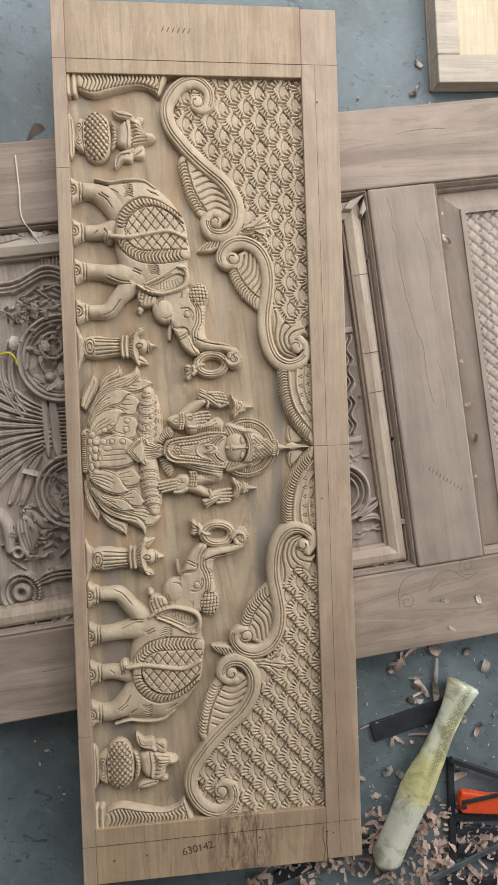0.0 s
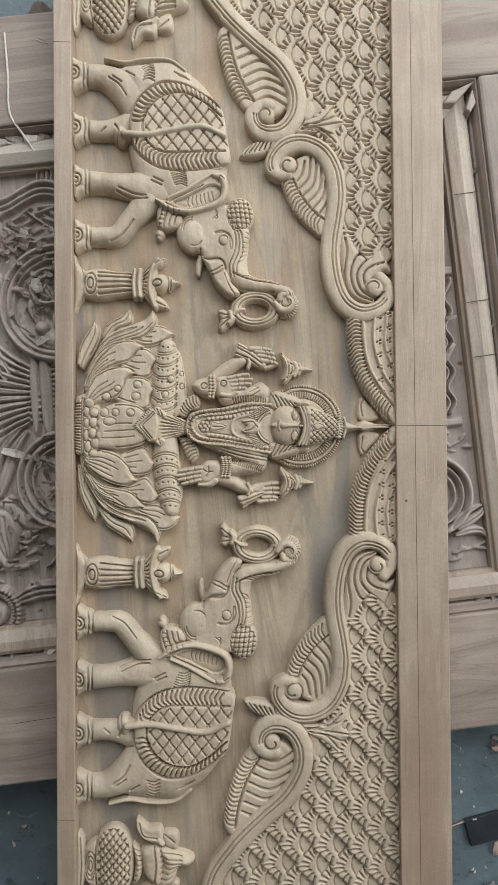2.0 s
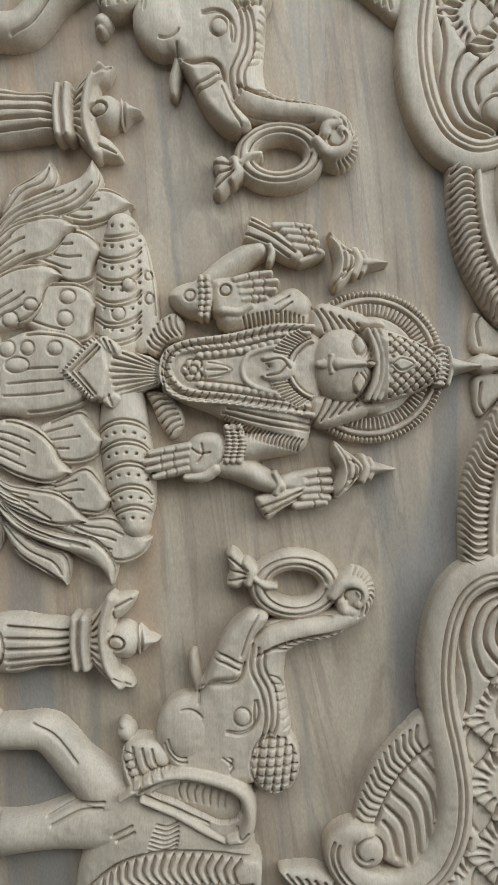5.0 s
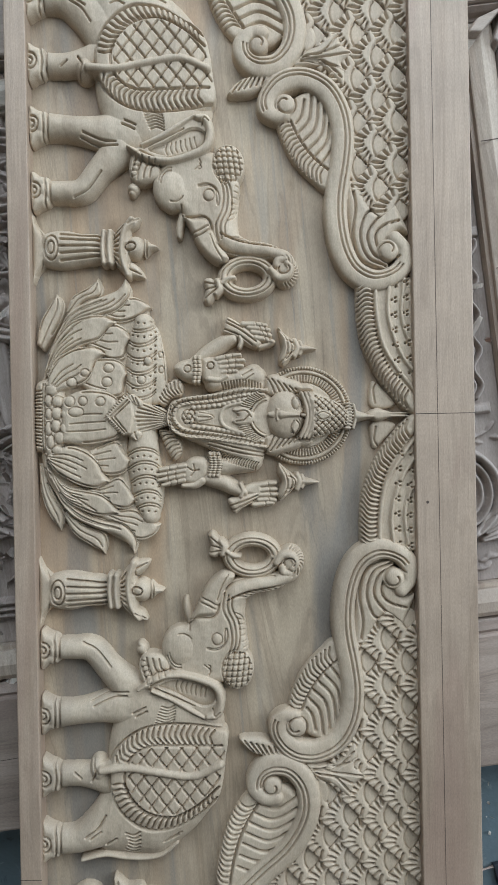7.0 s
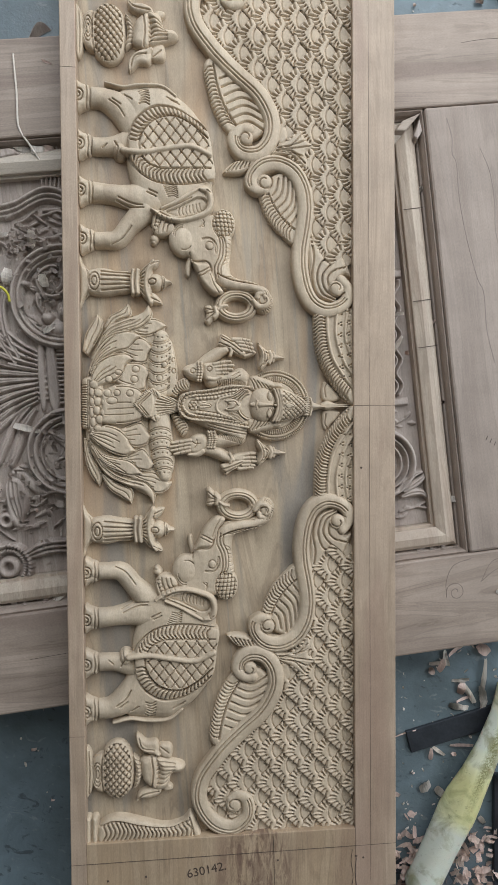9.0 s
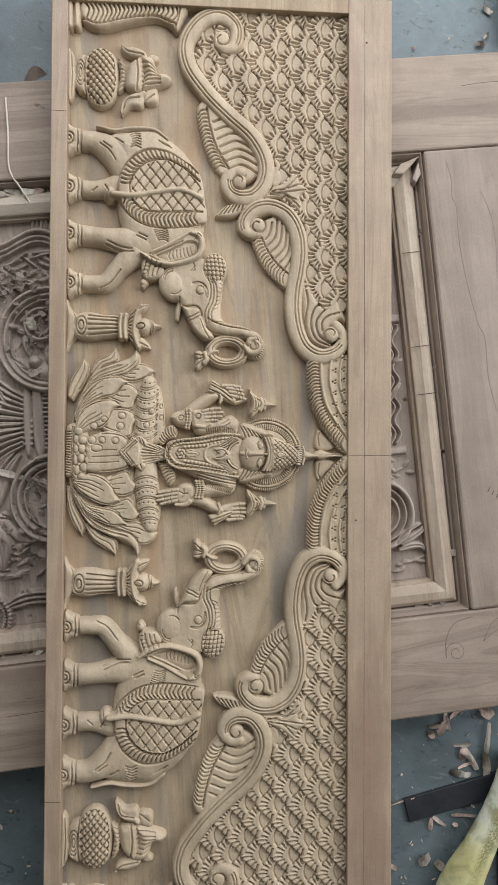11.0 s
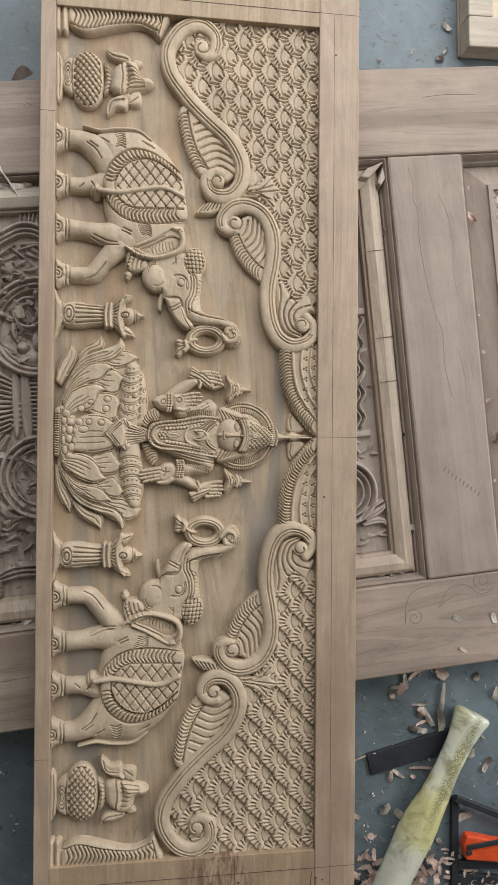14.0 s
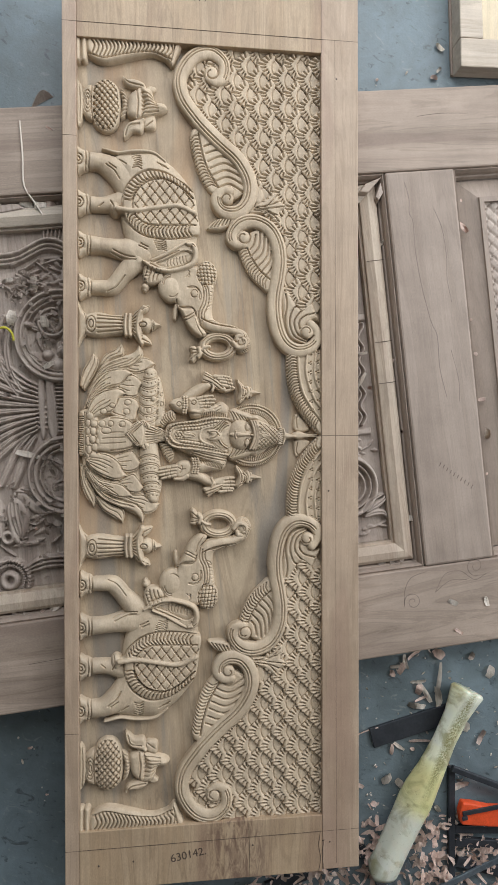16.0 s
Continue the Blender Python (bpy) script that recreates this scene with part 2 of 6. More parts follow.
class Carving:
    """A height field that is carved stroke by stroke, in the units of a working drawing."""

    def __init__(self, x0, x1, y0, y1, step=0.72, ground=0.0):
        self.step = step
        self.X, self.Y = np.meshgrid(np.arange(x0, x1 + step / 2, step), np.arange(y0, y1 + step / 2, step))
        self.H = np.full(self.X.shape, float(ground))
        self.tool = 0.78 if step < 1 else 1.0

    def win(self, P, m):
        x, y, s = self.X[0], self.Y[:, 0], self.step
        i0, i1 = np.searchsorted(x, P[:, 0].min() - m), np.searchsorted(x, P[:, 0].max() + m)
        j0, j1 = np.searchsorted(y, P[:, 1].min() - m), np.searchsorted(y, P[:, 1].max() + m)
        k = (slice(j0, j1), slice(i0, i1))
        return k, self.X[k], self.Y[k]

    def fill(self, P, h0, h1, edge, smooth=True, power=0.5, over=False):
        """A pillow: h0 at the outline, h1 from edge inwards. over: it covers what lies there."""
        Q = spline(P, True) if smooth else np.array(P, float)
        k, X, Y = self.win(Q, 2)
        if X.size:
            d, _ = dist_line(X, Y, Q, True)
            u = 1 - np.clip(d / edge, 0, 1)
            v = h0 + (h1 - h0) * (1 - u * u) ** power
            self.H[k] = np.where(within(X, Y, Q), v if over else np.maximum(self.H[k], v), self.H[k])
        return Q

    def tube(self, P, w, h, base=0.0, power=0.5):
        P = [(*p[:2], p[2] if len(p) > 2 else w) for p in P]
        Q = spline(P)
        k, X, Y = self.win(Q, Q[:, 2].max() + 1)
        if X.size:
            d, wid = dist_line(X, Y, Q)
            u = d / np.maximum(wid, 0.1)
            v = base + h * np.clip(1 - u * u, 0, 1) ** power
            self.H[k] = np.where(u < 1, np.maximum(self.H[k], v), self.H[k])
        return Q

    def dome(self, cx, cy, rx, ry, h, base=0.0, rot=0.0, power=0.5):
        r = max(rx, ry)
        k, X, Y = self.win(np.array([(cx, cy)], float), r + 1)
        if X.size:
            c, s = np.cos(radians(rot)), np.sin(radians(rot))
            a, b = (X - cx) * c + (Y - cy) * s, -(X - cx) * s + (Y - cy) * c
            u = (a / rx) ** 2 + (b / ry) ** 2
            v = base + h * np.clip(1 - u, 0, 1) ** power
            self.H[k] = np.where(u < 1, np.maximum(self.H[k], v), self.H[k])

    def cut(self, P, w, deep, closed=False, inside=None, smooth=True):
        """A V tool's furrow."""
        Q = spline(P, closed, 6) if smooth else np.array(P, float)
        w, deep = w * self.tool, 1.14 * deep / self.tool ** 0.8
        k, X, Y = self.win(Q, 3 * w + 1)
        if X.size:
            d, _ = dist_line(X, Y, Q[:, :2], closed)
            g = deep * np.exp(-(d / w) ** 2)
            g = np.where(self.H[k] > 1.0, g, 0)
            if inside is not None:
                g = np.where(within(X, Y, inside), g, 0)
            self.H[k] = np.maximum(self.H[k] - g, 0.6 * (self.H[k] > 0.5))

    def hatch(self, A, B, n, w, deep, skew=0.0, bow=0.0, t0=0.03, t1=0.97):
        """Furrows from line A to line B."""
        A, B = spline(A), spline(B)
        for t in np.linspace(t0, t1, n):
            a, b = along(A, t), along(B, min(1, max(0, t + skew)))
            mid = (a + b) / 2 + bow * np.array([-(b - a)[1], (b - a)[0]])
            self.cut([a, mid, b], w, deep)

    def mesh(self, name, place, mirror=False, floor_level=0.5, everything=False):
        H = self.H
        r = np.random.RandomState(len(name) * 7 + H.shape[0])
        jit = r.rand(H.shape[0] // 7 + 3, H.shape[1] // 7 + 3)
        jj, ii = np.arange(H.shape[0]) / 7, np.arange(H.shape[1]) / 7
        j0, i0 = jj.astype(int), ii.astype(int)
        fj, fi = (jj - j0)[:, None], (ii - i0)[None]
        low = (jit[j0][:, i0] * (1 - fj) * (1 - fi) + jit[j0 + 1][:, i0] * fj * (1 - fi) + jit[j0][:, i0 + 1] * (1 - fj) * fi + jit[j0 + 1][:, i0 + 1] * fj * fi)
        H = np.where(H > 1, H + (low - 0.5) * 0.6, H)
        up = H > floor_level
        q = up[:-1, :-1] | up[1:, :-1] | up[:-1, 1:] | up[1:, 1:]
        if everything:
            q[:] = True
        idx = np.arange(H.size).reshape(H.shape)
        faces = np.stack([idx[:-1, :-1][q], idx[:-1, 1:][q], idx[1:, 1:][q], idx[1:, :-1][q]], 1)
        used, faces = np.unique(faces, return_inverse=True)
        faces = faces.reshape(-1, 4)
        x, y, z = place(self.X.ravel()[used], self.Y.ravel()[used], np.where(up, H, H - 0.8).ravel()[used])
        if mirror:
            y = -y
        # keep the faces' upper side up
        a, b, c = faces[0, :3]
        if (x[b] - x[a]) * (y[c] - y[a]) - (y[b] - y[a]) * (x[c] - x[a]) < 0:
            faces = faces[:, ::-1]
        me = bpy.data.meshes.new(name)
        me.vertices.add(len(x))
        me.vertices.foreach_set("co", np.stack([x, y, z], 1).ravel())
        me.loops.add(faces.size)
        me.loops.foreach_set("vertex_index", faces.ravel().astype(np.int32))
        me.polygons.add(len(faces))
        me.polygons.foreach_set("loop_start", np.arange(0, faces.size, 4, dtype=np.int32))
        me.polygons.foreach_set("use_smooth", np.ones(len(faces), bool))
        me.update(calc_edges=True)
        return me


def path_bar(P, w, h, z, name, mat, parent=None, label=""):
    """A flat strip along a line, for pencil lines and cords."""
    Q = spline(P, n=6)
    bm = bmesh.new()
    prev = None
    for i, q in enumerate(Q):
        d = Q[min(i + 1, len(Q) - 1)] - Q[max(i - 1, 0)]
        nrm = np.array([-d[1], d[0]]) / (np.hypot(d[0], d[1]) + 1e-9) * w / 2
        row = [bm.verts.new((q[0] + s * nrm[0], q[1] + s * nrm[1], z + k * h)) for s, k in ((-1, 0), (-0.6, 1), (0.6, 1), (1, 0))]
        if prev:
            for a in range(3):
                bm.faces.new((prev[a], prev[a + 1], row[a + 1], row[a]))
        prev = row
    bmesh.ops.recalc_face_normals(bm, faces=bm.faces)
    return part(name, bm, mat, parent, label)


# ---- the workshop's shell, unseen, added to bounce the daylight ----
R, HC = 2.5, 3.0
ob = part("floor", slab(-R, R, -R, R, -0.12, 0.0, 0), CONCRETE)
tagged(ob, "worn blue-grey painted concrete workshop floor", "floor", kind="structure")
ob = part("ceiling", slab(-R, R, -R, R, HC, HC + 0.12, 0), PLASTER)
tagged(ob, "unseen pale ceiling added to bounce daylight", "ceiling", kind="structure")
# unseen walls, kept dark to weaken the bounce on the panel's lower left
for name, b in (("wall_south", (-R, R, -R - 0.2, -R)), ("wall_west", (-R - 0.2, -R, -R, R))):
    tagged(part(name, slab(*b, 0, HC, 0), DIM_WALL), "unseen dark wall added to hold back bounced light", "wall", kind="structure")
wall = thing("wall_north", "plain grey plastered wall with a wide opening", "wall", kind="structure")
for b in ((-R, -1.2, 0, HC), (1.5, R, 0, HC), (-1.2, 1.5, 2.55, HC), (-1.2, 1.5, 0, 0.5)):
    part("wall_piece", slab(b[0], b[1], 1.75, 1.95, b[2], b[3], 0), PLASTER, wall)
wall = thing("wall_east", "plain grey plastered wall with a wide opening", "wall", kind="structure")
for b in ((-R, -0.3, 0, HC), (1.7, R, 0, HC), (-0.3, 1.7, 2.4, HC), (-0.3, 1.7, 0, 0.6)):
    part("wall_piece", slab(R, R + 0.2, b[0], b[1], b[2], b[3], 0), PLASTER, wall)


# ---- the carved panel ----
Z_TOP, Z_GROUND, UNIT = 0.100, 0.082, 0.00079
XL, XR, YI, X0, X1, Y0, Y1 = -0.204, 0.178, 0.611, -0.2255, 0.2385, -0.703, 0.727


def sheet(x, y, h=0.0):
    """From the working drawing of the lower half to metres on the panel."""
    d = 1 - 7.28676598e-05 * x - 1.94584150e-05 * y
    return ((7.58733027e-04 * x - 6.06653590e-06 * y - 0.303046024) / d, (-3.64987090e-06 * x - 7.57997569e-04 * y + 0.546826880) / d, Z_GROUND + UNIT * h)


panel = thing("carved_panel", "pale unfinished wooden door panel carved with elephants and a lotus", "carved panel", at=(0, 0, 0.062))


def ppart(name, bm, mat=None, label="", parent=None, smooth=False):
    ob = part(name, bm, mat or PALE, parent or panel, label, smooth)
    ob.matrix_parent_inverse = Matrix.Translation((0, 0, -0.062)) if parent is None else Matrix.Identity(4)
    return ob


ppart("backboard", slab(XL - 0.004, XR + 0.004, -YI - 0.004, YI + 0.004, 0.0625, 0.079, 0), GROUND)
ppart("left_stile", slab(X0, XL, Y0, Y1, 0.062, Z_TOP, 0.0012), STILE)
ppart("right_stile", slab(XR, X1, Y0 + 0.004, Y1 - 0.003, 0.062, Z_TOP, 0.0012), STILE)
ppart("top_rail", slab(XL, XR, YI, Y1, 0.062, Z_TOP - 0.0004, 0.001), RAIL)
ppart("bottom_rail", slab(XL, XR, Y0 + 0.001, -YI, 0.062, Z_TOP - 0.0004, 0.001), RAIL)

g = Carving(-205, 179, -612, 612, 4.0, 1.0)
g.H += 0.35 * np.sin(g.X / 9 + np.sin(g.Y / 60) * 2) + 0.25 * np.sin(g.Y / 23 + g.X / 40)
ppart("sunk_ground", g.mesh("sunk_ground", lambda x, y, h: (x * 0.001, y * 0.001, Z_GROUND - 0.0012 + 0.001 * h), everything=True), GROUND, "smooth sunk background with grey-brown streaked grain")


def carved(name, c, label="", both=True, parent=None, mat=None):
    """Adds the carving to the lower half and, mirrored, to the upper half."""
    obs = [ppart(name, c.mesh(name, sheet), mat, label, parent)]
    if both:
        obs.append(ppart(name, c.mesh(name, sheet, True), mat, label, parent))
    return obs


# wave bracket in the corner
c = Carving(140, 365, 1435, 1505)
for x in (155, 167):
    c.tube([(x, 1456), (x, 1497)], 6.5, 15, 3)
c.fill([(174, 1466), (205, 1449), (250, 1457), (292, 1465), (322, 1458), (338, 1443), (348, 1462), (354, 1487), (300, 1491), (240, 1496), (176, 1500)], 4, 17, 9)
c.cut([(176, 1468), (205, 1458), (250, 1466), (300, 1470), (336, 1456)], 1.4, 4)
c.hatch([(178, 1468), (205, 1459), (250, 1467), (300, 1471), (334, 1458)], [(178, 1496), (240, 1493), (300, 1488), (345, 1485)], 21, 1.5, 4.5, -0.02, -0.22)
c.cut([(336, 1452), (341, 1470), (344, 1486)], 1.5, 4)
carved("wave_bracket", c, "carved wave-shaped bracket with slanting flutes")

# pot with coconut and leaves
c = Carving(140, 340, 1295, 1435)
c.fill([(149, 1334), (160, 1338), (164, 1375), (162, 1404), (149, 1416)], 6, 15, 6)
c.cut([(156, 1336), (158, 1375), (156, 1413)], 1.3, 3)
c.fill([(163, 1352), (184, 1340), (190, 1375), (184, 1408), (163, 1398)], 5, 16, 10)
for r in (5, 9.5, 14):
    c.cut([(172 + 0.55 * r * np.cos(a), 1375 + 1.5 * r * np.sin(a)) for a in np.linspace(0, 6.2, 13)], 1.1, 3)
c.fill([(183, 1332), (198, 1318), (214, 1317), (228, 1328), (236, 1352), (237, 1375), (234, 1398), (224, 1413), (207, 1420), (190, 1414), (181, 1396), (179, 1362)], 5, 22, 30)
lat = spline([(190, 1328), (206, 1320), (222, 1326), (231, 1350), (232, 1375), (229, 1398), (220, 1412), (206, 1418), (190, 1410), (183, 1390), (183, 1350)], True)
for k in range(-9, 10):
    c.cut([(206 - 40, 1370 + 13 * k - 48), (206 + 40, 1370 + 13 * k + 48)], 1.5, 4, inside=lat)
    c.cut([(206 - 40, 1370 + 13 * k + 48), (206 + 40, 1370 + 13 * k - 48)], 1.5, 4, inside=lat)
for x in (181,):
    c.cut([(x + 2, 1325), (x - (2 if x < 200 else -3), 1370), (x + 1, 1414)], 1.5, 4)
c.fill([(235, 1344), (247, 1352), (251, 1372), (247, 1392), (236, 1402), (239, 1372)], 4, 16, 8)
c.hatch([(236, 1346), (240, 1372), (237, 1400)], [(248, 1354), (251, 1372), (247, 1390)], 7, 1.2, 3)
c.fill([(250, 1348), (276, 1344), (282, 1372), (277, 1402), (256, 1392), (249, 1370)], 5, 17, 12)
c.fill([(276, 1346), (300, 1349), (322, 1355), (328, 1364), (320, 1373), (304, 1377), (298, 1396), (286, 1404), (274, 1400), (282, 1372)], 4, 20, 16)
for k in range(6):
    c.cut([(278, 1352 + 8 * k), (292, 1353 + 7 * k), (306 + 3 * (k < 3), 1356 + 4.5 * k)], 1.3, 3)
c.cut([(268, 1346), (271, 1372), (268, 1400)], 1.5, 4)
c.tube([(242, 1306, 2), (246, 1320, 6), (258, 1331, 8), (272, 1334, 8), (280, 1340, 5)], 6, 13, 3)
c.fill([(244, 1306), (258, 1316), (276, 1316), (282, 1330), (279, 1342), (262, 1341), (246, 1328)], 4, 14, 7)
c.cut([(245, 1312), (252, 1328), (272, 1332)], 1.3, 4)
c.fill([(281, 1324), (302, 1324), (305, 1340), (300, 1350), (282, 1344)], 3, 12, 7)
c.cut([(284, 1328), (298, 1338)], 1.2, 3)
c.fill([(241, 1428), (243, 1412), (256, 1403), (274, 1400), (286, 1402), (282, 1413), (266, 1420), (250, 1421)], 4, 14, 7)
c.cut([(244, 1422), (254, 1412), (280, 1406)], 1.3, 4)
c.fill([(282, 1396), (300, 1394), (306, 1404), (292, 1408)], 3, 10, 5)
carved("water_pot", c, "carved pot with a diamond lattice, coconut and leaves")

# fluted pillar lamp
c = Carving(140, 315, 892, 995)
c.fill([(144, 898), (153, 912), (166, 925), (170, 942), (166, 958), (153, 972), (145, 990), (145, 942)], 5, 13, 8)
c.cut([(150, 908), (160, 925), (162, 942), (160, 958), (150, 976)], 1.3, 3)
c.fill([(160, 922), (184, 916), (210, 919), (236, 925), (236, 957), (210, 961), (186, 966), (160, 961), (157, 942)], 5, 21, 24)
for y0, y1 in ((925, 930), (934, 936), (943, 942), (952, 949), (959, 955)):
    c.cut([(184, y0), (210, (y0 + y1) / 2), (235, y1)], 1.5, 4.5)
for r in (6, 12):
    c.cut([(172 + 0.8 * r * np.cos(a), 942 + 1.3 * r * np.sin(a)) for a in np.linspace(0, 6.2, 13)], 1.3, 3.5)
for x in (240, 248):
    c.tube([(x, 920), (x - 1, 940), (x + 1, 959)], 4.5, 14, 9)
c.fill([(252, 924), (268, 906), (274, 940), (272, 974), (252, 957)], 5, 19, 12)
c.hatch([(253, 926), (254, 940), (253, 956)], [(264, 910), (267, 940), (266, 970)], 7, 1.3, 4)
c.tube([(270, 904), (264, 922), (263, 940), (267, 960), (276, 974)], 5, 14, 8)
c.fill([(268, 904), (290, 901), (284, 915), (272, 922)], 3, 14, 6)
c.fill([(270, 962), (282, 966), (287, 979), (272, 976)], 3, 14, 6)
c.cut([(272, 912), (286, 905)], 1.2, 3)
c.cut([(272, 968), (284, 976)], 1.2, 3)
c.dome(279, 940, 15, 16, 20)
c.cut([(274 + 7 * np.cos(a), 940 + 5 * np.sin(a)) for a in np.linspace(0, 6.2, 11)], 1.2, 4)
c.fill([(291, 928), (299, 934), (309, 940), (299, 946), (291, 952)], 5, 16, 7)
c.cut([(293, 928), (295, 940), (293, 952)], 1.3, 4)
carved("pillar_lamp", c, "carved fluted pillar lamp with a flame")

def near(P):
    """From the close working drawing to the units of the first one."""
    out = []
    for x, y, *w in P:
        d = 1 + 3.3559432e-05 * x + 1.5324078e-05 * y
        out.append(((0.5182861 * x - 0.0072319346 * y + 137.9849) / d, (0.038538021 * x + 0.516257 * y + 382.03364) / d, *(0.51 * v for v in w)))
    return out


def resample(P, n):
    Q = spline(P)
    return np.array([along(Q, u) for u in np.linspace(0, 1, n)])


def petal(c, U, L, h, veins=(), rims=(1, 1), edge=6.5, step=7.0):
    """A petal between its upper and lower edge, both from the base to the tip, with a turned rim and short gouge cuts."""
    A, B = resample(near(U), 26), resample(near(L), 26)
    c.fill(np.vstack([A, B[::-1]]), h - step, h, edge, smooth=False, over=True)
    wide = np.hypot(*(A - B).T).max() + 1
    for side, on in enumerate(rims):
        if on:
            f = min(0.3, 3.8 / wide)
            f = 1 - f if side else f
            c.cut((A * (1 - f) + B * f)[7:25], 1.2, 3.2, smooth=False)
    for f, a, b in veins:
        c.cut((A * (1 - f) + B * f)[int(26 * a):int(26 * b)], 1.0, 2.2, smooth=False)


def bead(c, x, y, rx, ry, h, base):
    (x, y), = near([(x, y)])
    c.dome(x, y, rx * 0.51, ry * 0.51, h, base, 0, 0.4)
    c.cut([(x + (rx * 0.51 + 0.8) * np.cos(a), y + (ry * 0.51 + 0.8) * np.sin(a)) for a in np.linspace(0, 6.28, 13)], 0.9, 1.6)


# elephant
c = Carving(138, 510, 855, 1300)
c.tube([(165, 1016, 15), (190, 1015, 15), (214, 1017, 17), (236, 1041, 18), (264, 1068, 24)], 16, 18, 2)
c.tube([(165, 1100, 19), (200, 1096, 17), (236, 1090, 22), (276, 1085, 34)], 18, 19, 2)
c.tube([(165, 1180, 16), (200, 1178, 16), (240, 1184, 22)], 16, 15, 2)
c.tube([(165, 1263, 18), (196, 1259, 19), (226, 1243, 28), (258, 1222, 44)], 18, 18, 2)
c.fill([(258, 1072), (300, 1058), (342, 1064), (376, 1088), (384, 1118), (380, 1160), (376, 1192), (368, 1214), (345, 1244), (320, 1264), (298, 1277), (258, 1276), (222, 1270), (226, 1238), (236, 1200), (233, 1150), (240, 1112)], 3, 22, 42)
for y in (1016, 1100, 1180, 1263):
    w = 24 if y < 1200 else 25
    c.fill([(147, y - w), (160, y - w + 2), (172, y - w + 8), (175, y), (172, y + w - 8), (160, y + w - 4), (147, y + w)], 5, 18, 9)
    for x in (165, 171):
        c.cut([(x, y - w + 4), (x + 3, y), (x, y + w - 4)], 1.4, 4)
    for r in (4, 10):
        c.cut([(152 + 0.9 * r * np.cos(a), y + r * np.sin(a)) for a in np.linspace(-1.6, 1.6, 9)], 1.3, 4)
for q in ([(204, 1005), (222, 1014), (240, 1036)], [(206, 1034), (216, 1046)], [(214, 1081), (238, 1070), (262, 1067)], [(218, 1086), (240, 1076), (260, 1072)], [(268, 1094), (284, 1086)], [(272, 1098), (286, 1091)], [(206, 1252), (222, 1240), (232, 1224)], [(212, 1254), (226, 1244)], [(192, 1172), (200, 1178)], [(306, 1256), (324, 1248)], [(312, 1252), (328, 1244)], [(232, 1262), (246, 1252)]):
    c.cut(q, 1.3, 3)
# saddle cloth
cloth = c.fill([(384, 1112), (330, 1105), (285, 1110), (256, 1127), (240, 1150), (236, 1174), (241, 1202), (257, 1226), (286, 1241), (320, 1238), (350, 1222), (376, 1198), (385, 1150)], 19, 25, 26)
inner = spline([(380, 1134), (330, 1134), (290, 1136), (268, 1150), (261, 1174), (268, 1196), (290, 1214), (322, 1218), (350, 1202), (374, 1180), (381, 1155)], True)
for k in range(-9, 9):
    c.cut([(320 - 80, 1172 + 24 * k - 100), (320 + 80, 1172 + 24 * k + 100)], 1.5, 2.9, inside=inner, smooth=False)
    c.cut([(320 - 80, 1172 + 24 * k + 100), (320 + 80, 1172 + 24 * k - 100)], 1.5, 2.9, inside=inner, smooth=False)
c.cut([(380, 1132), (330, 1132), (288, 1134), (264, 1150), (257, 1174), (265, 1198), (288, 1217), (322, 1221), (352, 1205), (376, 1184)], 1.7, 4)
c.cut([(384, 1112), (330, 1106), (285, 1111), (257, 1128), (241, 1150), (237, 1174), (242, 1201), (258, 1224), (286, 1239), (320, 1236), (350, 1220), (374, 1198)], 1.8, 5)
c.hatch([(376, 1114), (330, 1109), (286, 1114), (259, 1130), (244, 1151)], [(376, 1130), (330, 1130), (288, 1132), (266, 1147), (259, 1160)], 19, 1.5, 4.5, 0.03, 0.25)
c.hatch([(241, 1178), (245, 1201), (260, 1222), (286, 1236), (320, 1234), (350, 1218), (372, 1198)], [(259, 1180), (267, 1199), (289, 1218), (322, 1222), (352, 1206), (374, 1186)], 22, 1.5, 4.5, 0.03, -0.25)
c.tube([(228, 1164), (262, 1160), (300, 1165), (345, 1169), (378, 1155)], 5.2, 7, 22)
c.dome(222, 1168, 13, 17, 22)
c.cut([(216, 1156), (220, 1170), (214, 1182)], 1.4, 4)
c.hatch([(258, 1243), (262, 1256), (256, 1268)], [(276, 1241), (276, 1256), (274, 1270)], 6, 1.3, 3.5, 0, 0.2)
c.tube([(200, 1284, 3), (230, 1277, 4), (262, 1280, 4), (298, 1277, 4), (322, 1260, 3)], 4, 10, 5)
# head, trunk and the ring it holds
NB = lambda P, h, base=0.0, power=0.5: c.tube(near(P), 5, h, base, power)
NF = lambda P, h0, h1, edge, over=False, smooth=True: c.fill(near(P), h0, h1, edge, smooth, 0.5, over)
NC = lambda P, w=1.15, deep=2.8, inside=None: c.cut(near(P), w, deep, inside=inside)
arc = lambda cx, cy, rx, ry, a0, a1, n=15: [(cx + rx * np.cos(a), cy + ry * np.sin(a)) for a in np.linspace(radians(a0), radians(a1), n)]
NF([(372, 1290), (366, 1240), (392, 1205), (428, 1190), (440, 1165), (480, 1158), (505, 1130), (540, 1110), (556, 1150), (570, 1200), (584, 1255), (560, 1300), (520, 1345), (440, 1345), (390, 1325)], 8, 20, 12)
NB([(520, 1215, 58), (528, 1160, 44), (548, 1112, 34), (590, 1090, 25), (640, 1082, 22), (688, 1062, 20), (704, 1044, 16)], 19, 2, 0.45)
(hx, hy), = near([(408, 1255)])
c.dome(hx, hy, 25, 29, 13, 10, 10, 0.5)
NC(arc(412, 1250, 30, 34, 250, 320), 1.0, 2.0)
NC(arc(404, 1262, 24, 34, 80, 175), 1.0, 2.2)
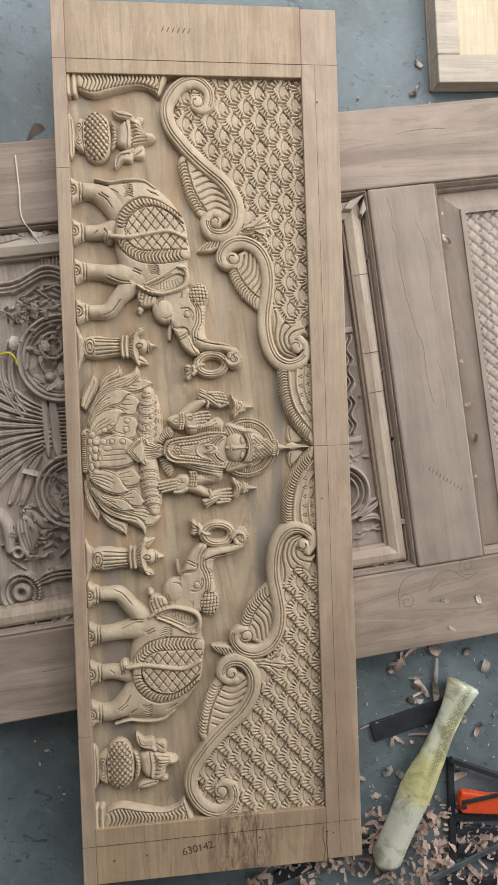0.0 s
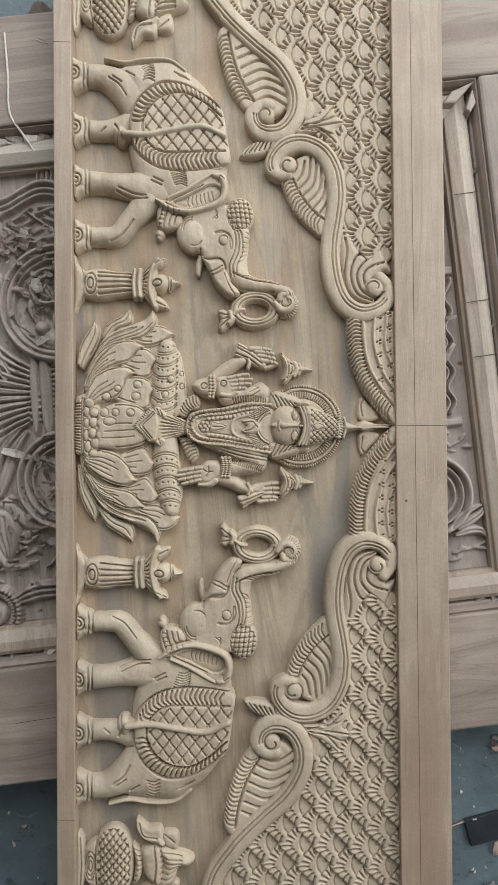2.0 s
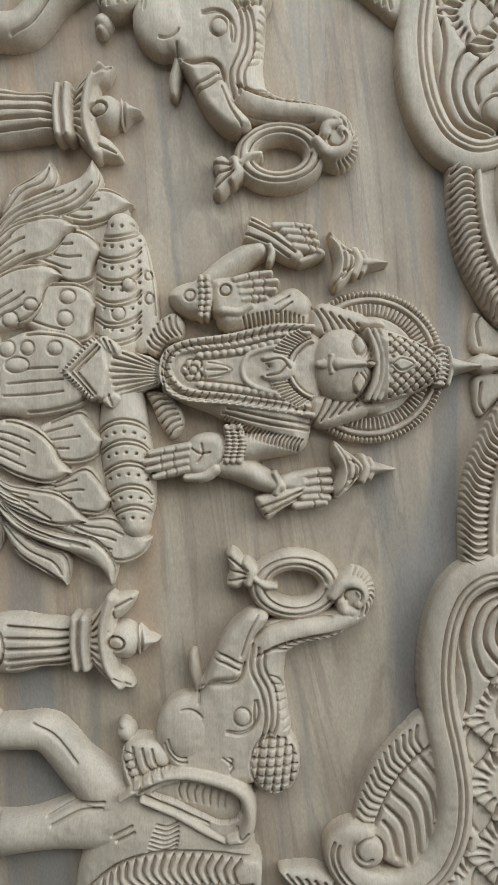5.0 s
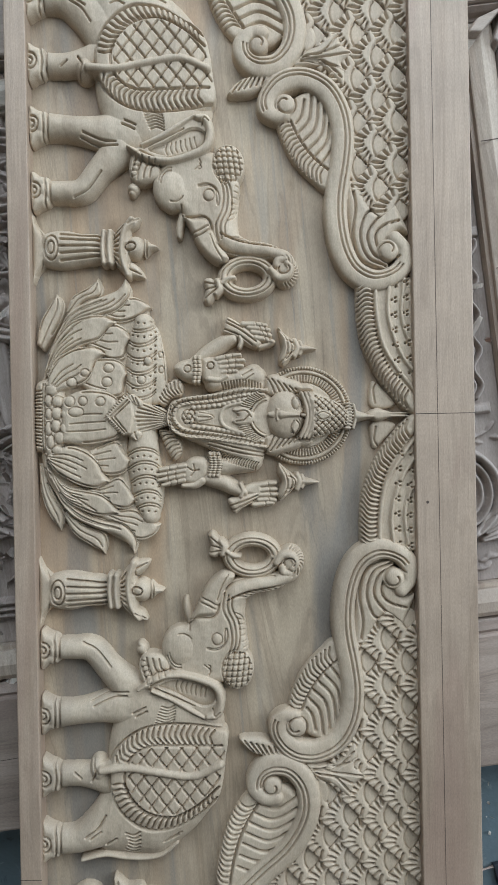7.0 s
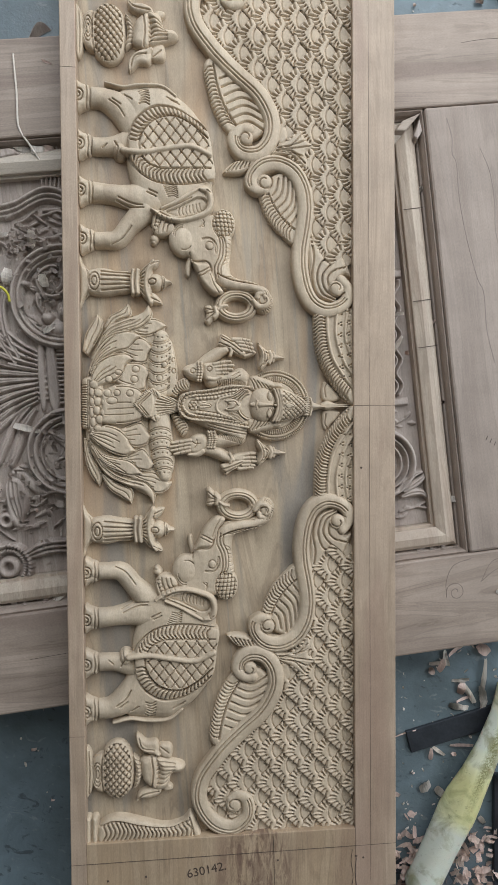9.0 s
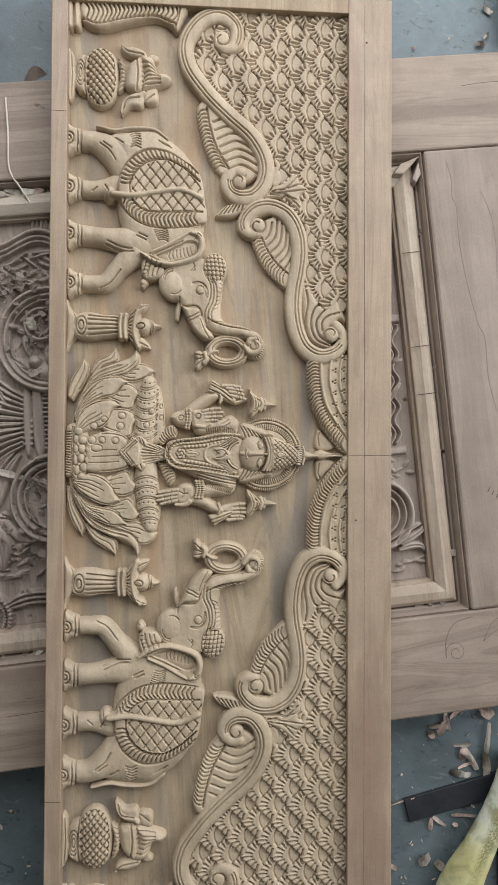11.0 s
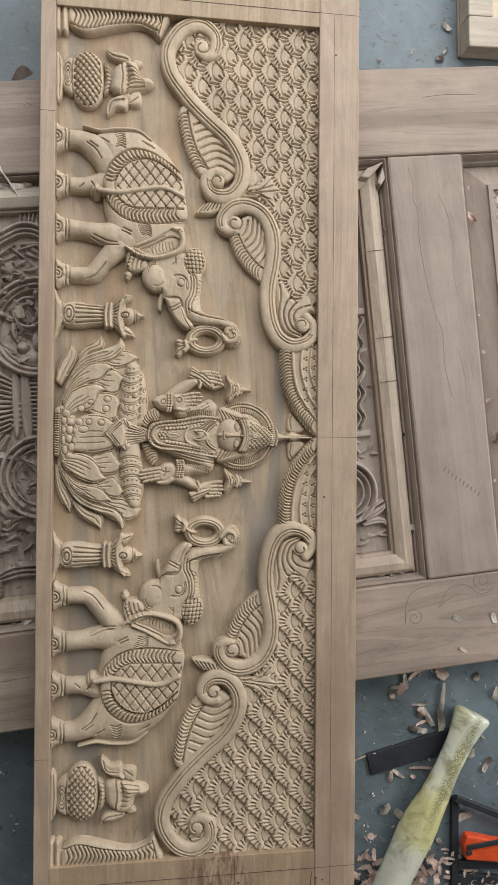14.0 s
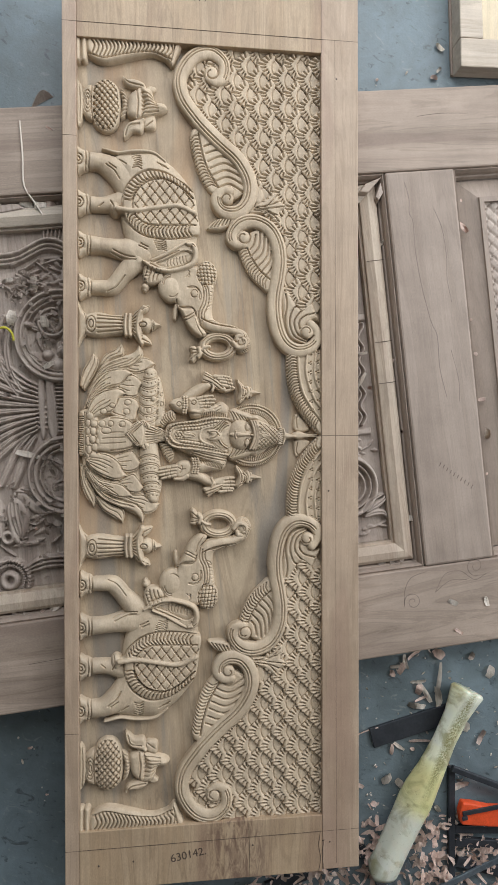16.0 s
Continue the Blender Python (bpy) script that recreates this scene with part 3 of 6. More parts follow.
NC(arc(404, 1262, 31, 42, 80, 165), 1.0, 2.0)
# tusk over the lower lip
NF([(424, 1196), (412, 1160), (412, 1130), (424, 1124), (432, 1150), (436, 1176), (432, 1208)], 6, 13, 5)
NF([(428, 1190), (446, 1150), (470, 1095), (504, 1058), (530, 1053), (546, 1066), (524, 1098), (506, 1140), (496, 1166), (452, 1172)], 12, 23, 7)
for P in ([(456, 1120), (476, 1126), (500, 1140)], [(450, 1130), (474, 1138), (496, 1150)]):
    NC(P, 1.1, 3)
NC([(430, 1206), (432, 1182), (452, 1174), (484, 1174), (500, 1162), (506, 1140)], 1.2, 3)
NC([(528, 1060), (512, 1090), (500, 1126)], 1.0, 2.2)
# eye with its lids, and the lines that run down the trunk
bead(c, 502, 1228, 12, 13, 3, 19.5)
for r in (17, 25):
    NC([(476, 1244 + r * 0.45), (500, 1244 + r * 0.55), (520, 1236 + r * 0.4), (504 + r, 1222), (516 + r * 0.4, 1200)], 1.0, 2.6)
for d in (0, 12, 24):
    NC([(520 + d, 1300 - d), (540 + d * 0.8, 1240), (534 + d, 1190), (516 + d, 1150), (520 + d * 0.8, 1110 + d * 0.4)], 1.15, 3.2)
for k in range(13):
    x = 560 + 13 * k
    NC([(x - 34, 1112 + 18 * np.exp(-k / 2.5) - 2.2 * k), (x - 10, 1106 + 10 * np.exp(-k / 2) - 2.0 * k), (x + 14, 1118 - 3.4 * k)], 1.15, 3.4)
NC([(516, 1104), (540, 1084), (590, 1070), (650, 1064)], 1.1, 2.6)
for k in range(7):
    NC([(548 + 4 * k, 1160 + 15 * k), (562 + 4 * k, 1168 + 13 * k), (572 + 3.6 * k, 1186 + 11 * k)], 0.95, 2.2)
for d in (0, 10):
    NC([(480 - d, 1296), (486, 1300 + d), (482, 1312 + d)], 0.9, 1.8)
# knobbed boss on the crown of the head
(bx, by), = near([(556, 1308)])
c.dome(bx, by, 21, 27, 12, 10, 6, 0.42)
boss = np.array(near(arc(556, 1308, 38, 50, 0, 360, 24)))
for k in range(-4, 5):
    NC([(508, 1310 + 15 * k + 4), (604, 1310 + 15 * k - 4)], 1.15, 3.0, boss)
    NC([(556 + 14 * k + 6, 1250), (556 + 14 * k - 6, 1372)], 1.15, 3.0, boss)
NC(arc(556, 1308, 40, 53, 60, 260), 1.2, 3.0)
# ring: three strands, knot and tassel, curled trunk tip
NB([(x, y, 18) for x, y in arc(590, 1014, 60, 42, 0, 360, 22)], 14, 3)
for r in (0.88, 1.12):
    NC(arc(590, 1014, 60 * r, 42 * r, 8, 352, 26), 1.1, 2.8)
NB([(524, 1002, 6), (540, 1012, 7), (556, 1014, 6)], 6, 13)
NB([(508, 976, 10), (516, 990, 14), (512, 1008, 10)], 14, 5)
NF([(474, 960), (488, 950), (510, 976), (512, 1000), (496, 1020), (476, 1014), (480, 988)], 5, 16, 6)
for P in ([(480, 966), (498, 980), (510, 988)], [(478, 988), (496, 990), (508, 994)], [(478, 1006), (496, 1002), (508, 1000)]):
    NC(P, 1.0, 2.8)
(tx, ty), = near([(694, 1026)])
c.dome(tx - 2, ty, 18, 21, 16, 4, 0, 0.42)
for a in np.linspace(-110, 100, 13):
    p, q, r = (arc(692, 1022, d, d, a + e, a + e, 1)[0] for d, e in ((18, 0), (28, 8), (40, 22)))
    NC([p, q, r], 1.0, 2.6)
NB([(668, 1040, 9), (672, 1052, 10), (690, 1056, 9)], 5, 16)
NB([(652, 1028, 8), (668, 1008, 10), (692, 1010, 11), (702, 1028, 10), (694, 1042, 8)], 6, 17)
NC(arc(686, 1028, 14, 12, 150, 400), 1.0, 2.6)
# ear
NF([(300, 1362), (340, 1326), (400, 1312), (460, 1322), (508, 1342), (524, 1378), (520, 1420), (498, 1438), (470, 1432), (430, 1406), (380, 1380), (330, 1362)], 16, 21, 6)
NF([(352, 1352), (400, 1334), (450, 1340), (494, 1360), (498, 1392), (470, 1404), (430, 1388), (390, 1368)], 14, 17, 8, True)
NB([(302, 1360, 5), (345, 1332, 8), (400, 1320, 9), (456, 1330, 10), (500, 1350, 11), (514, 1384, 11), (506, 1420, 11), (482, 1428, 8)], 8, 19)
NC([(330, 1352), (380, 1328), (440, 1336), (492, 1358), (502, 1390)], 1.0, 2.4)
NB([(336, 1364, 5), (390, 1386, 7), (440, 1414, 7), (474, 1432, 5)], 6, 18)
NC([(340, 1356), (392, 1378), (446, 1402)], 1.1, 2.8)
for k in range(7):
    NC([(400 + 13 * k, 1340 + 2.4 * k), (396 + 13 * k, 1352 + 2.5 * k), (400 + 12 * k, 1366 + 2.5 * k)], 0.9, 2.0)
NC([(494, 1408), (500, 1424), (512, 1414)], 1.0, 2.4)
# collar, bell and the fringe behind the ear
NF([(306, 1345), (298, 1310), (306, 1276), (332, 1266), (372, 1280), (380, 1310), (350, 1322), (322, 1350)], 10, 20, 8)
for o in (0, 16, 32, 48):
    NC([(304 + o, 1278 + 0.1 * o), (310 + o, 1305), (322 + o, 1340 - 0.4 * o)], 1.15, 3)
for k in range(4):
    bead(c, 312 + 5 * k, 1296 + 13 * k, 7, 7, 3, 17)
(kx, ky), = near([(306, 1262)])
c.dome(kx, ky, 8, 8, 13, 3)
c.dome(*near([(303, 1250)])[0], 5.5, 5, 12, 2)
NH = lambda A, B, n, w=1.0, deep=2.6, skew=0.0, bow=0.0: c.hatch(near(A), near(B), n, w, deep, skew, bow)
NH([(362, 1404), (352, 1428), (346, 1448)], [(396, 1400), (396, 1424), (392, 1446)], 7, 1.1, 2.8, 0, 0.15)
carved("elephant_relief", c, "carved elephant with a patterned saddle cloth, trunk raised")

# lotus seat
LONG = ((0.3, 0.1, 0.55), (0.45, 0.05, 0.62), (0.6, 0.1, 0.5), (0.75, 0.05, 0.6))
SHORT = ((0.28, 0.1, 0.55), (0.5, 0.05, 0.65), (0.7, 0.1, 0.5))
c = Carving(138, 330, 505, 915, 0.66)
c.fill(near([(30, 600), (60, 480), (110, 400), (200, 350), (270, 360), (310, 380), (290, 450), (262, 520), (262, 640), (262, 740), (270, 820), (290, 890), (330, 945), (270, 985), (180, 940), (90, 880), (45, 800), (30, 700)]), 6, 10, 6)
# upper petals, the rear ones first
petal(c, [(18, 470), (28, 410), (50, 370), (68, 338)], [(40, 490), (82, 415), (92, 375), (84, 352), (68, 338)], 10, ((0.55, 0.05, 0.9),))
petal(c, [(94, 385), (110, 345), (140, 325), (165, 308), (176, 292)], [(104, 398), (150, 358), (186, 345), (191, 322), (176, 292)], 11, ((0.5, 0.05, 0.85),))
petal(c, [(180, 356), (258, 344), (290, 350), (318, 371)], [(180, 392), (205, 405), (240, 415), (278, 402), (318, 371)], 15, ((0.35, 0.2, 0.6), (0.55, 0.15, 0.5), (0.75, 0.2, 0.5)))
petal(c, [(52, 500), (98, 396), (140, 365), (192, 344), (232, 326), (250, 297)], [(70, 510), (120, 425), (180, 400), (230, 384), (262, 348), (264, 322), (250, 297)], 17, ((0.3, 0.2, 0.75), (0.5, 0.15, 0.8), (0.7, 0.15, 0.85)), (0, 1))
petal(c, [(145, 432), (200, 418), (228, 415), (252, 430), (269, 452)], [(145, 470), (185, 496), (215, 512), (248, 506), (254, 478), (269, 452)], 17, SHORT)
petal(c, [(46, 540), (70, 465), (105, 418), (145, 398), (190, 394), (229, 413)], [(52, 560), (90, 505), (140, 476), (185, 462), (208, 430), (229, 413)], 20, LONG)
petal(c, [(125, 515), (180, 505), (222, 504), (248, 520), (259, 545)], [(125, 570), (172, 598), (215, 610), (246, 602), (250, 570), (259, 545)], 18, ((0.78, 0.1, 0.5),))
petal(c, [(48, 580), (70, 516), (110, 487), (150, 476), (185, 480), (204, 496)], [(75, 600), (110, 585), (148, 574), (168, 550), (178, 515), (204, 496)], 22, ((0.4, 0.1, 0.5), (0.55, 0.05, 0.6), (0.7, 0.1, 0.5)))
# lower petals
petal(c, [(40, 780), (62, 850), (97, 905), (99, 930), (88, 957)], [(28, 780), (33, 850), (50, 905), (72, 938), (88, 957)], 10, ((0.5, 0.05, 0.85),))
petal(c, [(100, 905), (158, 942), (204, 958), (212, 985), (205, 1017)], [(95, 915), (120, 962), (160, 990), (190, 1006), (205, 1017)], 11, ((0.5, 0.05, 0.85),))
petal(c, [(190, 885), (235, 898), (280, 894), (312, 914), (349, 935)], [(190, 915), (232, 940), (262, 965), (302, 977), (336, 960), (349, 935)], 16, ((0.3, 0.2, 0.7), (0.5, 0.15, 0.65), (0.72, 0.2, 0.6)))
petal(c, [(55, 790), (108, 868), (160, 908), (212, 924), (252, 930), (282, 956), (291, 984), (283, 1014)], [(50, 800), (88, 878), (122, 918), (180, 946), (240, 966), (268, 988), (283, 1014)], 17, ((0.25, 0.1, 0.75), (0.45, 0.05, 0.8), (0.65, 0.1, 0.7)), (1, 0))
petal(c, [(140, 852), (200, 832), (240, 811), (262, 834), (286, 870)], [(140, 880), (195, 880), (230, 893), (266, 894), (286, 870)], 18, SHORT)
petal(c, [(52, 785), (100, 836), (150, 847), (196, 854), (224, 878), (244, 906)], [(56, 800), (96, 868), (140, 896), (190, 914), (244, 906)], 20, LONG)
petal(c, [(140, 755), (190, 732), (232, 717), (251, 744), (271, 769)], [(140, 800), (190, 806), (226, 811), (257, 798), (271, 769)], 18, SHORT)
petal(c, [(60, 755), (110, 733), (156, 744), (186, 770), (200, 800), (216, 823)], [(52, 770), (84, 806), (130, 832), (180, 842), (216, 823)], 22, LONG)
for P in ([(44, 572), (62, 512), (96, 452), (140, 412), (190, 400)], [(50, 584), (74, 530), (112, 492), (160, 482)], [(36, 540), (54, 474), (88, 420), (130, 382), (190, 356)], [(54, 782), (92, 838), (134, 868), (184, 900)], [(48, 792), (84, 862), (130, 906), (190, 934), (240, 946)], [(58, 772), (98, 812), (140, 838), (190, 846)]):
    c.cut(near(P), 1.1, 2.6)
# middle petal
petal(c, [(92, 612), (140, 590), (184, 588), (226, 602), (266, 655)], [(92, 726), (150, 731), (200, 724), (240, 706), (266, 655)], 23, ((0.45, 0.2, 0.55), (0.6, 0.15, 0.6), (0.75, 0.1, 0.6)), edge=10)
for x, y, rx, ry, h in ((118, 570, 12, 11, 21), (152, 545, 10, 8, 21), (211, 531, 12, 10, 17), (207, 567, 12, 11, 17), (114, 619, 12, 12, 22), (148, 618, 10, 10, 22), (193, 618, 11, 10, 22), (131, 646, 18, 11, 22)):
    bead(c, x, y, rx, ry, 3.2, h - 0.8)
carved("lotus_petals", c, "carved overlapping lotus petals with turned rims and gouged veins", both=False)

c = Carving(138, 340, 660, 790, 0.66)
c.fill(near([(21, 585), (34, 566), (62, 561), (90, 582), (104, 625), (110, 665), (103, 716), (86, 750), (62, 772), (42, 752), (24, 740), (20, 660)]), 9, 21, 14)
c.hatch(near([(20, 590), (21, 660), (23, 736)]), near([(40, 588), (40, 660), (42, 740)]), 17, 1.2, 3.5)
for d in (44, 50):
    c.cut(near([(d, 576), (d, 660), (d + 3, 752)]), 1.2, 3.6)
for x, y, rx, ry in ((67, 590, 15, 14), (59, 618, 9, 14), (83, 621, 14, 13), (81, 650, 13, 15), (60, 652, 8, 13), (102, 652, 9, 13), (60, 690, 8, 16), (79, 683, 12, 15), (101, 690, 10, 15), (66, 724, 9, 16), (89, 713, 13, 15), (84, 745, 14, 11)):
    bead(c, x, y, rx, ry, 4.2, 18.8)
# toothed diamond end and pleats of the waist cloth
c.fill(near([(262, 602), (300, 616), (350, 630), (366, 642), (366, 676), (350, 682), (300, 702), (262, 708), (250, 655)]), 15, 23, 6, smooth=False)
c.fill(near([(200, 658), (226, 628), (254, 598), (276, 612), (282, 655), (272, 700), (250, 706), (224, 682)]), 20, 26, 4, smooth=False)
for d in (14, 23):
    c.cut(near([(256 + d * 0.5, 606 + d * 0.55), (204 + d * 1.15, 657), (250 + d * 0.5, 703 - d * 0.4)]), 1.2, 3.2, smooth=False)
c.hatch(near([(200, 657), (228, 627), (254, 598)]), near([(208, 658), (233, 632), (260, 604)]), 11, 0.9, 3.2)
c.hatch(near([(201, 660), (225, 682), (249, 706)]), near([(209, 658), (231, 677), (254, 699)]), 10, 0.9, 3.2)
for k in range(-4, 5):
    c.cut(near([(284 + 3 * abs(k), 656 + 11.5 * k), (330, 658 + 7.2 * k), (362, 660 + 3.6 * k)]), 1.15, 3.2)
c.fill(near([(262, 604), (278, 597), (302, 616), (298, 632), (276, 622)]), 18, 26, 4)
c.fill(near([(272, 702), (292, 690), (304, 702), (290, 718), (274, 712)]), 18, 25, 4)
for P in ([(274, 604), (282, 620)], [(284, 608), (292, 626)], [(282, 696), (288, 712)]):
    c.cut(near(P), 1.1, 3)
carved("lotus_heart", c, "carved seed head and pleated cloth with a toothed end", both=False)

# seated figure, one plain relief
c = Carving(250, 600, 570, 870, 0.62)
# sash hanging over the knees, then the knees with banded cloth
NF([(300, 415), (332, 420), (350, 480), (361, 545), (357, 600), (340, 622), (310, 610), (300, 500)], 7, 14, 9)
for x, y, r in ((344, 493, 6), (346, 532, 7)):
    c.cut(near(arc(x, y, r, r * 1.3, 0, 360, 11)), 1.0, 2.4)
NC([(338, 440), (350, 500), (356, 560)], 1.0, 2)
NB([(298, 412, 26), (294, 460, 37), (292, 520, 39), (290, 605, 38)], 20, 2, 0.42)
NB([(300, 700, 36), (302, 760, 42), (312, 830, 42), (318, 880, 36), (322, 912, 24)], 20, 2, 0.42)
for y in (424, 460, 497, 533, 568, 597):
    for o in (0, 7):
        NC([(258, y + o - 5), (276, y + o + 7), (296, y + o + 9), (316, y + o + 2), (332, y + o - 13)], 1.05, 2.6)
for y in (408, 443, 479, 514, 548, 581):
    for x, d in ((273, 3), (286, 7), (302, 8), (318, 2), (329, -8)):
        c.cut(near([(x, y + d), (x + 1, y + d)]), 1.25, 3.4, smooth=False)
for k, y in enumerate((742, 776, 812, 850, 884)):
    for o in (0, 7):
        NC([(262 + 5 * k, y + o + 10), (282 + 5 * k, y + o - 2), (306 + 4 * k, y + o - 7), (330 + 3 * k, y + o - 2), (346 + 1.5 * k, y + o + 12)], 1.05, 2.6)
    for x, d in ((276, 24), (290, 18), (306, 16), (322, 18), (337, 26)):
        c.cut(near([(x + 3.6 * k, y + d - 2), (x + 1 + 3.6 * k, y + d - 2)]), 1.25, 3.4, smooth=False)
for x, y in ((313, 512), (297, 560)):
    bead(c, x, y, 9, 10, 3, 20)
# pleated sleeves beside the waist
NF([(338, 615), (350, 578), (384, 554), (404, 572), (398, 598), (370, 608), (356, 628)], 5, 14, 7)
NH([(342, 606), (360, 574), (392, 560)], [(360, 620), (376, 600), (400, 590)], 7, 1.1, 3.0, 0, 0.12)
NF([(340, 688), (372, 690), (398, 716), (402, 748), (382, 768), (362, 742), (350, 714)], 5, 13, 7)
NH([(344, 694), (358, 728), (380, 764)], [(368, 692), (388, 714), (400, 746)], 7, 1.1, 3.0, 0, -0.12)
# shoulders and upper arms
NB([(590, 548, 30), (540, 552, 26), (480, 566, 22)], 17, 4)
NF([(540, 560), (560, 524), (590, 512), (612, 532), (618, 575), (590, 592)], 6, 19, 14)
NC([(556, 545), (580, 530)], 1, 2.2)
NC([(560, 558), (584, 541)], 1, 2.2)
NB([(585, 765, 28), (540, 775, 26), (490, 786, 24)], 16, 4)
# rear arms
NB([(432, 512, 17), (470, 484, 22), (506, 460, 21), (530, 450, 16)], 15, 3)
NB([(470, 812, 20), (510, 822, 22), (545, 840, 19), (566, 846, 15)], 15, 3)
# cuffs, rear hands and what they hold: the upper one
NF([(503, 436), (512, 398), (522, 394), (556, 414), (596, 446), (606, 462), (592, 474), (560, 462), (530, 442)], 8, 18, 6)
for P in ([(514, 410), (550, 428), (590, 456)], [(509, 426), (545, 440), (580, 464)], [(518, 402), (555, 421)]):
    NC(P, 1.15, 3)
for k, (a, b) in enumerate((((556, 412), (614, 414)), ((570, 420), (622, 426)), ((580, 432), (626, 440)), ((588, 446), (632, 455)))):
    NB([(*a, 9), ((a[0] + b[0]) / 2, (a[1] + b[1]) / 2 - 1, 9), (*b, 7)], 8, 10)
    for t in (0.55, 0.8):
        x, y = a[0] + t * (b[0] - a[0]), a[1] + t * (b[1] - a[1])
        NC([(x, y - 6), (x + 2, y), (x, y + 6)], 0.8, 1.6)
NB([(600, 470, 7), (622, 462, 8), (636, 456, 6)], 8, 8)
NB([(548, 444, 6), (552, 456, 7), (548, 470, 6)], 8, 10)
NF([(647, 418), (664, 432), (688, 452), (697, 470), (686, 494), (662, 519), (650, 505), (657, 470)], 7, 21, 8)
NC(arc(668, 470, 22, 18, -80, 80), 1.2, 3)
NC(arc(656, 470, 26, 34, -62, 62), 1.2, 3)
NC([(650, 424), (666, 446), (672, 470), (668, 492), (654, 512)], 1.2, 2.6)
NB([(690, 452, 8), (697, 470, 9), (690, 490, 8)], 8, 9)
NB([(704, 455, 6), (709, 470, 7), (704, 486, 6)], 7, 8)
NB([(708, 471, 13), (722, 471, 10), (746, 472, 2)], 13, 3)
# and the lower one
NF([(524, 866), (556, 856), (600, 842), (616, 852), (600, 868), (566, 888), (545, 904), (534, 892)], 8, 17, 6)
for P in ([(532, 882), (570, 868), (606, 852)], [(540, 894), (575, 876), (606, 860)]):
    NC(P, 1.15, 3)
for a, b in (((598, 830), (646, 822)), ((604, 842), (648, 838)), ((606, 854), (650, 852)), ((604, 866), (646, 866)), ((592, 880), (640, 874))):
    NB([(*a, 8), ((a[0] + b[0]) / 2, (a[1] + b[1]) / 2 - 1, 8), (*b, 7)], 8, 8)
    x, y = a[0] + 0.6 * (b[0] - a[0]), a[1] + 0.6 * (b[1] - a[1])
    NC([(x, y - 5), (x + 2, y), (x, y + 5)], 0.8, 1.6)
NF([(566, 832), (590, 822), (612, 826), (612, 852), (586, 856), (566, 850)], 8, 16, 6)
NB([(556, 826, 6), (562, 842, 7), (558, 858, 6)], 8, 11)
NF([(655, 770), (676, 786), (700, 804), (706, 818), (694, 838), (662, 869), (653, 852), (662, 818), (652, 795)], 7, 21, 8)
NC(arc(676, 820, 22, 17, -80, 80), 1.2, 3)
NC(arc(662, 820, 28, 34, -62, 62), 1.2, 3)
NC([(658, 776), (672, 798), (678, 820), (674, 842), (660, 862)], 1.2, 2.6)
NB([(703, 800, 8), (709, 818, 9), (703, 836, 8)], 8, 8)
NB([(716, 803, 6), (721, 818, 7), (716, 832, 6)], 7, 7)
NB([(720, 818, 12), (734, 818, 9), (759, 818, 2)], 12, 3)
# front hands: the upper one raised, the lower one open
NF([(376, 530), (392, 510), (430, 500), (446, 506), (448, 560), (428, 566), (396, 556)], 7, 21, 12)
c.cut(near(arc(415, 530, 9, 9, 0, 360, 13)), 1.0, 2.4)
for x in (433, 443):
    NB([(x, 500, 5), (x + 3, 530, 6), (x, 564, 5)], 6, 18)
    NH([(x - 4, 506), (x - 3, 560)], [(x + 5, 506), (x + 6, 560)], 6, 0.8, 1.8)
NF([(448, 504), (474, 496), (500, 500), (520, 520), (524, 545), (508, 562), (470, 566), (450, 556)], 8, 21, 9)
c.cut(near(arc(474, 521, 9, 9, 0, 360, 13)), 1.0, 2.6)
NB([(470, 556, 10), (496, 558, 9), (516, 548, 7)], 9, 15)
for k, (a, b) in enumerate((((490, 504), (548, 492)), ((496, 514), (558, 506)), ((500, 526), (555, 520)), ((504, 538), (540, 534)))):
    NB([(*a, 8), ((a[0] + b[0]) / 2, (a[1] + b[1]) / 2 - 1, 8), (*b, 6)], 8, 14)
    for t in (0.35, 0.65):
        x, y = a[0] + t * (b[0] - a[0]), a[1] + t * (b[1] - a[1])
        NC([(x, y - 6), (x + 2, y), (x, y + 6)], 0.8, 1.5)
NF([(402, 790), (420, 762), (452, 755), (474, 768), (476, 800), (452, 826), (424, 832), (406, 820)], 8, 20, 9)
NB([(456, 818, 11), (438, 830, 10), (408, 832, 7)], 9, 12)
NC([(418, 784), (432, 792), (448, 790)], 1, 2.2)
NC([(434, 776), (436, 792), (428, 806)], 1, 2.2)
for a, b in (((412, 780), (348, 792)), ((412, 792), (340, 806)), ((410, 805), (344, 819)), ((410, 817), (356, 831))):
    NB([(*a, 8), ((a[0] + b[0]) / 2, (a[1] + b[1]) / 2, 8), (*b, 6)], 9, 12)
    for t in (0.35, 0.65):
        x, y = a[0] + t * (b[0] - a[0]), a[1] + t * (b[1] - a[1])
        NC([(x, y - 6), (x + 2, y), (x, y + 6)], 0.8, 1.5)
for x in (476, 486, 497):
    NB([(x, 748, 6), (x + 5, 774, 7), (x, 804, 6)], 7, 15)
    NH([(x - 5, 752), (x - 1, 776), (x - 5, 800)], [(x + 6, 752), (x + 10, 776), (x + 6, 800)], 8, 0.8, 1.7)
# trunk of the body
body = NF([(362, 640), (376, 612), (420, 603), (480, 590), (540, 570), (592, 562), (618, 582), (640, 612), (640, 690), (622, 728), (612, 772), (590, 786), (545, 774), (500, 752), (450, 726), (400, 706), (370, 690), (360, 664)], 7, 22, 24)
NB([(600, 650, 40), (640, 650, 38)], 17, 3)
